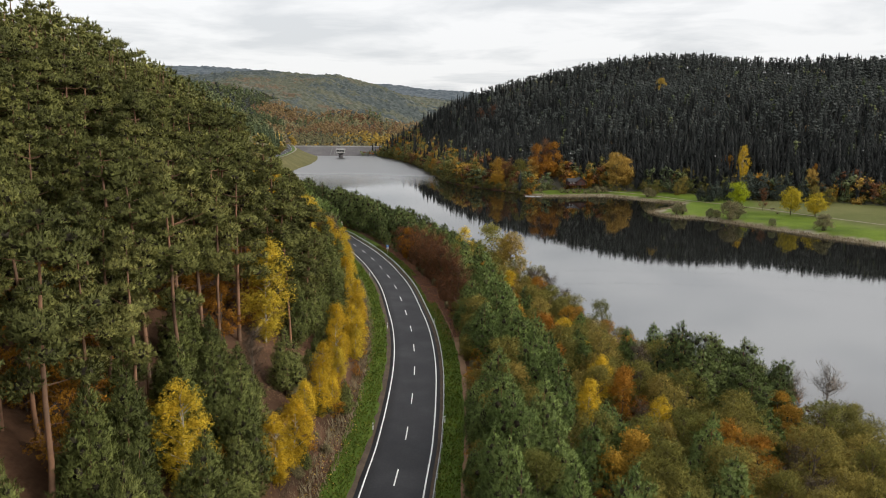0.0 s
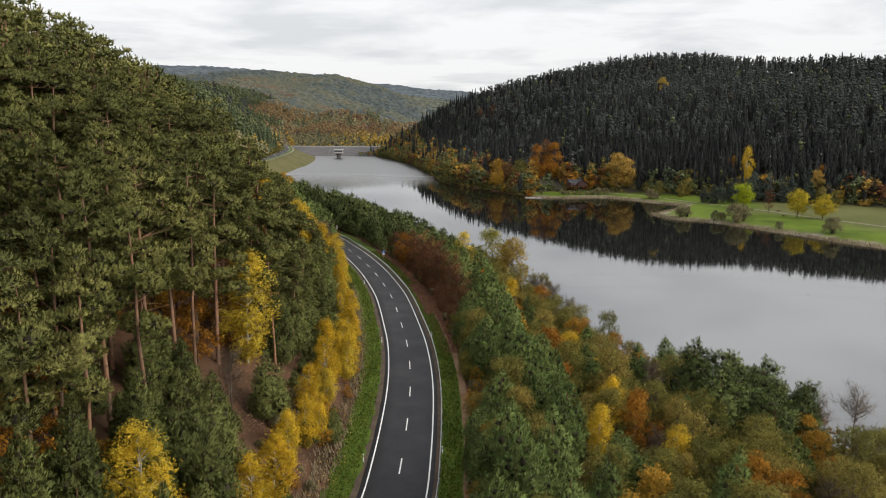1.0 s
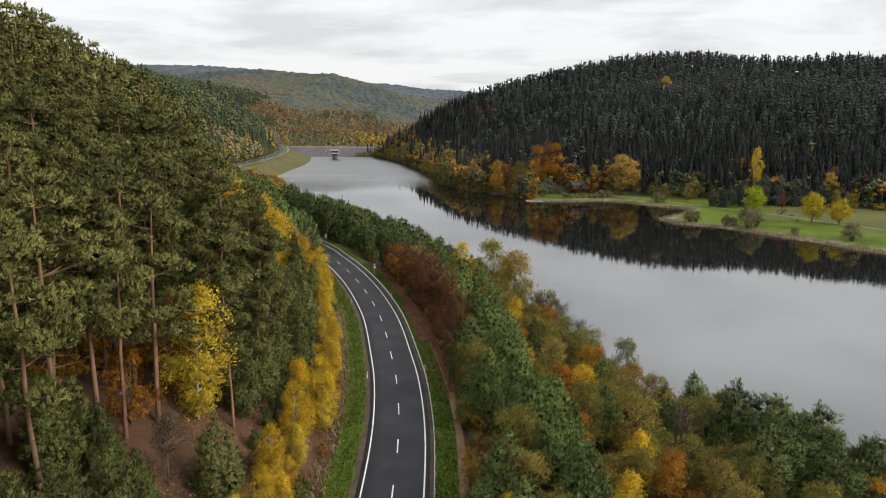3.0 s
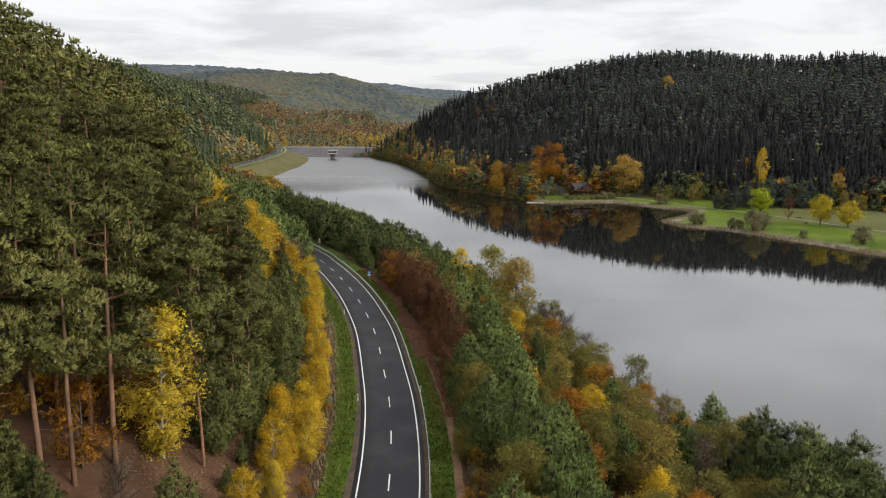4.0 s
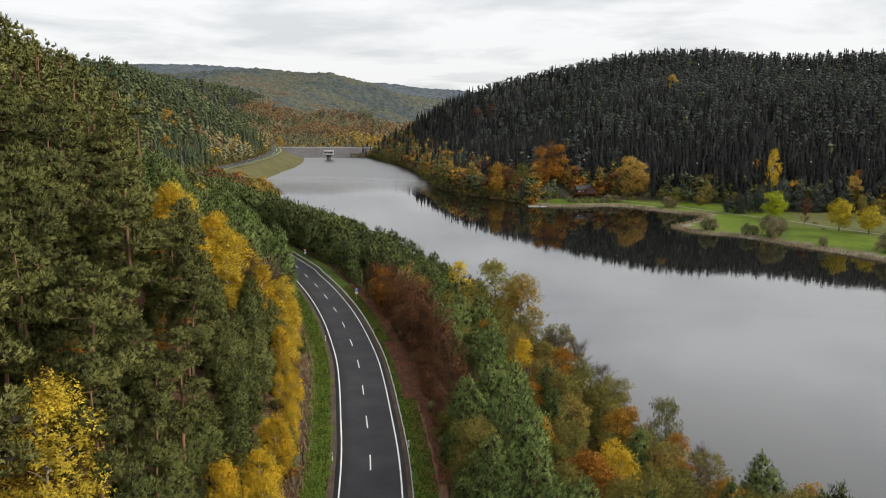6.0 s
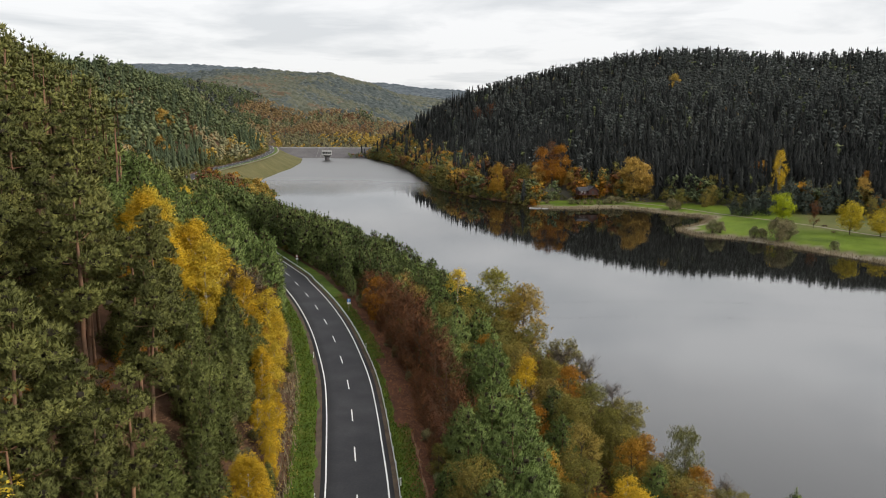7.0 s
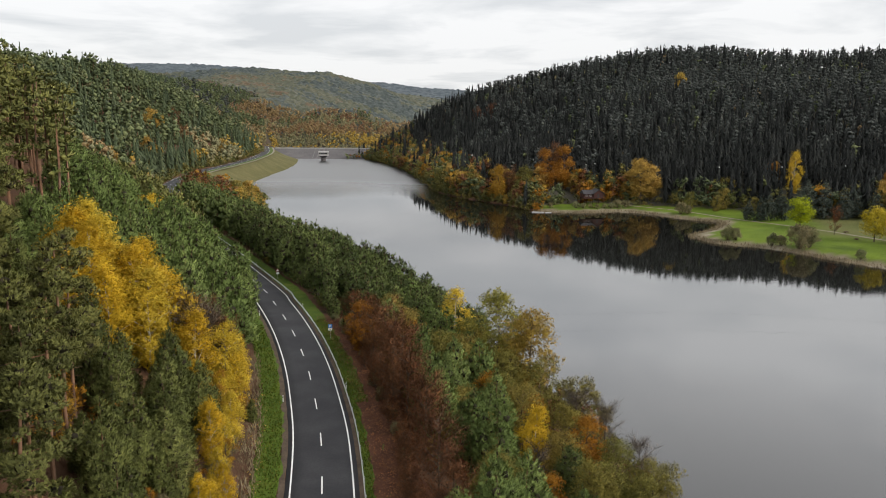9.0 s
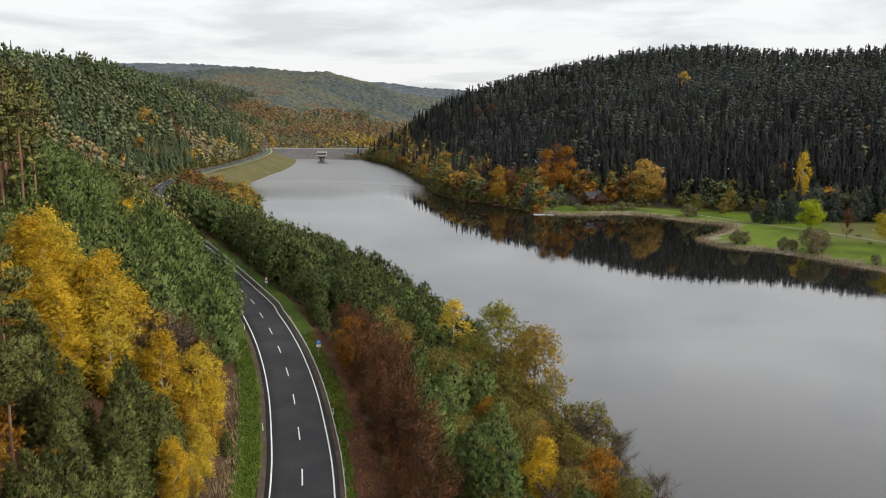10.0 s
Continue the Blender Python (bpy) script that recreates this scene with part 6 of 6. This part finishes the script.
PARK_PATH = smooth_line([(98, 428), (118, 411), (137, 383), (156, 354), (167, 334), (178, 313), (196, 285), (225, 240), (262, 170)], 4)
d, nn, _ = along_line(PARK_PATH)
pv = []
for c, m in zip(PARK_PATH, nn):
    for o in (-0.75, 0.75):
        x, y = c[0] + m[0] * o, c[1] + m[1] * o
        pv.append((x, y, height(x, y) + 0.14))
pf = [(2 * i, 2 * i + 1, 2 * i + 3, 2 * i + 2) for i in range(len(PARK_PATH) - 1)]
tagged(new("park_path", mesh_arrays("park_path", pv, np.array(pf)[:, ::-1], [M_GRAVEL])), "pale gravel path across the park meadow", "path", kind="structure")


def picnic_table(x, y, a):
    top = tagged(new("picnic_table"), "brown timber picnic table with two benches on the meadow", "table", "picnic tables in the park")
    part("tabletop", box(bmesh.new(), -1.0, 1.0, -0.4, 0.4, 0.7, 0.76, 0.01), M_WOOD, top)
    for sy in (-0.75, 0.75):
        part("bench", box(bmesh.new(), -1.0, 1.0, sy - 0.15, sy + 0.15, 0.42, 0.47, 0.01), M_WOOD, top)
    for sx in (-0.7, 0.7):
        part("leg_frame", box(bmesh.new(), sx - 0.05, sx + 0.05, -0.75, 0.75, 0.30, 0.40), M_WOOD, top)
        for sy in (-0.35, 0.35):
            part("leg", box(bmesh.new(), sx - 0.04, sx + 0.04, sy - 0.05, sy + 0.05, -0.1, 0.7), M_WOOD, top)
    top.matrix_basis = pose(x, y, height(x, y) + 0.05, 0, 0, a)


for x, y, a in ((160, 336, 30), (168, 313, 40), (172, 330, 10)):
    picnic_table(x, y, a)

# ======== power line across the lake ========
def pylon(x, y):
    top = tagged(new("pylon"), "steel lattice pylon of a power line in the woods", "pylon", "pylons of the power line")
    z0 = height(x, y)
    zt = 22.0 + 0.00041 * (x - 103) ** 2 + 1.0
    for sx in (-1, 1):
        for sy in (-1, 1):
            bm = bmesh.new()
            v, f = pipe([(sx * 2.2, sy * 2.2, 0), (sx * 0.4, sy * 0.4, zt - z0)], [0.12, 0.07], 4)
            bv = [bm.verts.new(q) for q in v]
            for q in f:
                bm.faces.new([bv[k] for k in q])
            part("leg", bm, M_STEEL, top)
    part("cross_arm", box(bmesh.new(), -0.2, 0.2, -4.5, 4.5, zt - z0 - 1.2, zt - z0 - 0.9), M_STEEL, top)
    top.matrix_basis = pose(x, y, z0, 0, 0, 0)


pylon(-196, 300)
pylon(402, 300)
line = tagged(new("power_line"), "two thin dark cables with white marker balls over the lake", "cable")
for dy, dz, marks in ((-4, 0.0, True), (4, -5.0, False)):
    cu = bpy.data.curves.new("cable", "CURVE")
    cu.dimensions, cu.bevel_depth, cu.bevel_resolution = "3D", 0.018, 1
    sp = cu.splines.new("POLY")
    xs = np.linspace(-196, 402, 60)
    sp.points.add(len(xs) - 1)
    for q, x in zip(sp.points, xs):
        q.co = (x, 300 + dy, 22.0 + dz + 0.00041 * (x - 103) ** 2 - dz * ((x - 103) / 299) ** 2, 1)
    cu.materials.append(M_BLACK)
    ob = new("cable", cu)
    ob.parent = line
    if marks:
        for x in np.arange(-40, 330, 24):
            bm = bmesh.new()
            bmesh.ops.create_icosphere(bm, subdivisions=2, radius=0.2, matrix=Matrix.Translation((x, 296, 22.0 + 0.00041 * (x - 103) ** 2)))
            part("marker_ball", bm, M_POST, line, smooth=True)

# dry reeds and stones along the far shore
rng = np.random.default_rng(77)
edge = smooth_line([tuple(p) for p in SHORE_EAST[(SHORE_EAST[:, 1] > 150) & (SHORE_EAST[:, 0] > 40)]], 2)
base = np.repeat(edge, 40, 0) + rng.normal(0, 1.3, (len(edge) * 40, 2))
base = base[wobble(base[:, 0], base[:, 1], 9) + rng.normal(0, 0.4, len(base)) > -0.1]
bz = np.maximum(site(base[:, 0], base[:, 1])[0], LAKE)
h = rng.uniform(0.4, 1.3, len(base))
a = rng.uniform(0, 6.28, len(base))
w = np.column_stack([np.cos(a), np.sin(a)]) * 0.16
root = np.column_stack([base, bz])
rv = np.stack([root + np.column_stack([w, 0 * a]), root - np.column_stack([w, 0 * a]), root + np.column_stack([rng.normal(0, 0.2, (len(a), 2)), h])], 1).reshape(-1, 3)
tagged(new("reeds", mesh_arrays("reeds", rv, np.arange(len(rv)).reshape(-1, 3), [M_REED])), "dry pale reeds fringing the far shore", "reeds", kind="stuff")

# grass blades and fallen leaves on the verges
for lo, hi, seed in ((4.9, 8.0, 5), (-7.4, -4.85, 6)):
    rng = np.random.default_rng(seed)
    s, o = rng.uniform(-50, 150, 15000), rng.uniform(lo, hi, 15000)
    lawn = (o > -5.8) | (s < 78) | (s > 105)
    s, o = s[lawn], o[lawn]
    n = len(s)
    c = np.column_stack([np.interp(S0 + s, RS, ROAD_LINE[:, i]) for i in (0, 1)])
    m = np.column_stack([np.interp(S0 + s, RS, RN[:, i]) for i in (0, 1)])
    q = np.column_stack([c + m * o[:, None], np.full(n, 0.0)])
    a = rng.uniform(0, 6.28, n)
    w = np.column_stack([np.cos(a), np.sin(a), 0 * a]) * rng.uniform(0.05, 0.13, (n, 1))
    tip = q + np.column_stack([rng.normal(0, 0.15, (n, 2)), rng.uniform(0.1, 0.34, n)])
    gvv = np.stack([q + w, q - w, tip], 1).reshape(-1, 3)
    tagged(new("verge_grass", mesh_arrays("verge_grass", gvv, np.arange(3 * n).reshape(-1, 3), [M_BLADE], tint=np.repeat(rng.uniform(0, 1, n), 3))), "tufts of green roadside grass", "grass", kind="stuff")

# fallen leaves: russet under the beeches, golden and brown below the birches
for name, text, mat, s_lo, s_hi, o_lo, o_hi, n, seed in (
        ("fallen_leaves", "red-brown fallen beech leaves beside the verge", M_RUSSET, 50, 152, -12.0, -5.6, 16000, 91),
        ("fallen_leaves", "golden fallen birch leaves on the bank", M_FARGOLD, -40, 112, 6.6, 15.0, 7000, 92),
        ("fallen_leaves", "brown fallen leaves on the bank below the birches", M_FARRUSSET, -40, 112, 6.9, 25.0, 26000, 93),
        ("dry_grass", "tufts of dry straw-coloured grass on the bank", M_REED, -40, 130, 7.2, 11.5, 9000, 94)):
    rng = np.random.default_rng(seed)
    s, o = rng.uniform(s_lo, s_hi, n), o_lo + (o_hi - o_lo) * (rng.beta(1.6, 1.2, n) if o_lo > 0 else 1 - rng.beta(1.8, 1.3, n))
    c = np.column_stack([np.interp(S0 + s, RS, ROAD_LINE[:, i]) for i in (0, 1)])
    m = np.column_stack([np.interp(S0 + s, RS, RN[:, i]) for i in (0, 1)])
    q = c + m * o[:, None]
    z = np.maximum(site(q[:, 0], q[:, 1])[0], 0.0) + 0.10
    q = np.column_stack([q, z])
    a = rng.uniform(0, 6.28, n)
    long = rng.uniform(0.10, 0.24, (n, 1)) * (1 if name == "fallen_leaves" else 1.6)
    u = np.column_stack([np.cos(a), np.sin(a), rng.normal(0.1, 0.3, n) if name == "fallen_leaves" else np.full(n, 2.0)]) * long
    w = np.column_stack([-np.sin(a), np.cos(a), rng.normal(0, 0.25, n)]) * long * (0.45 if name == "fallen_leaves" else 0.25)
    lv = np.stack([q - w, q + w, q + u], 1).reshape(-1, 3)
    tagged(new(name, mesh_arrays(name, lv, np.arange(3 * n).reshape(-1, 3), [mat], tint=np.repeat(rng.uniform(0, 1, n), 3))), text, "leaves" if name == "fallen_leaves" else "grass", kind="stuff")
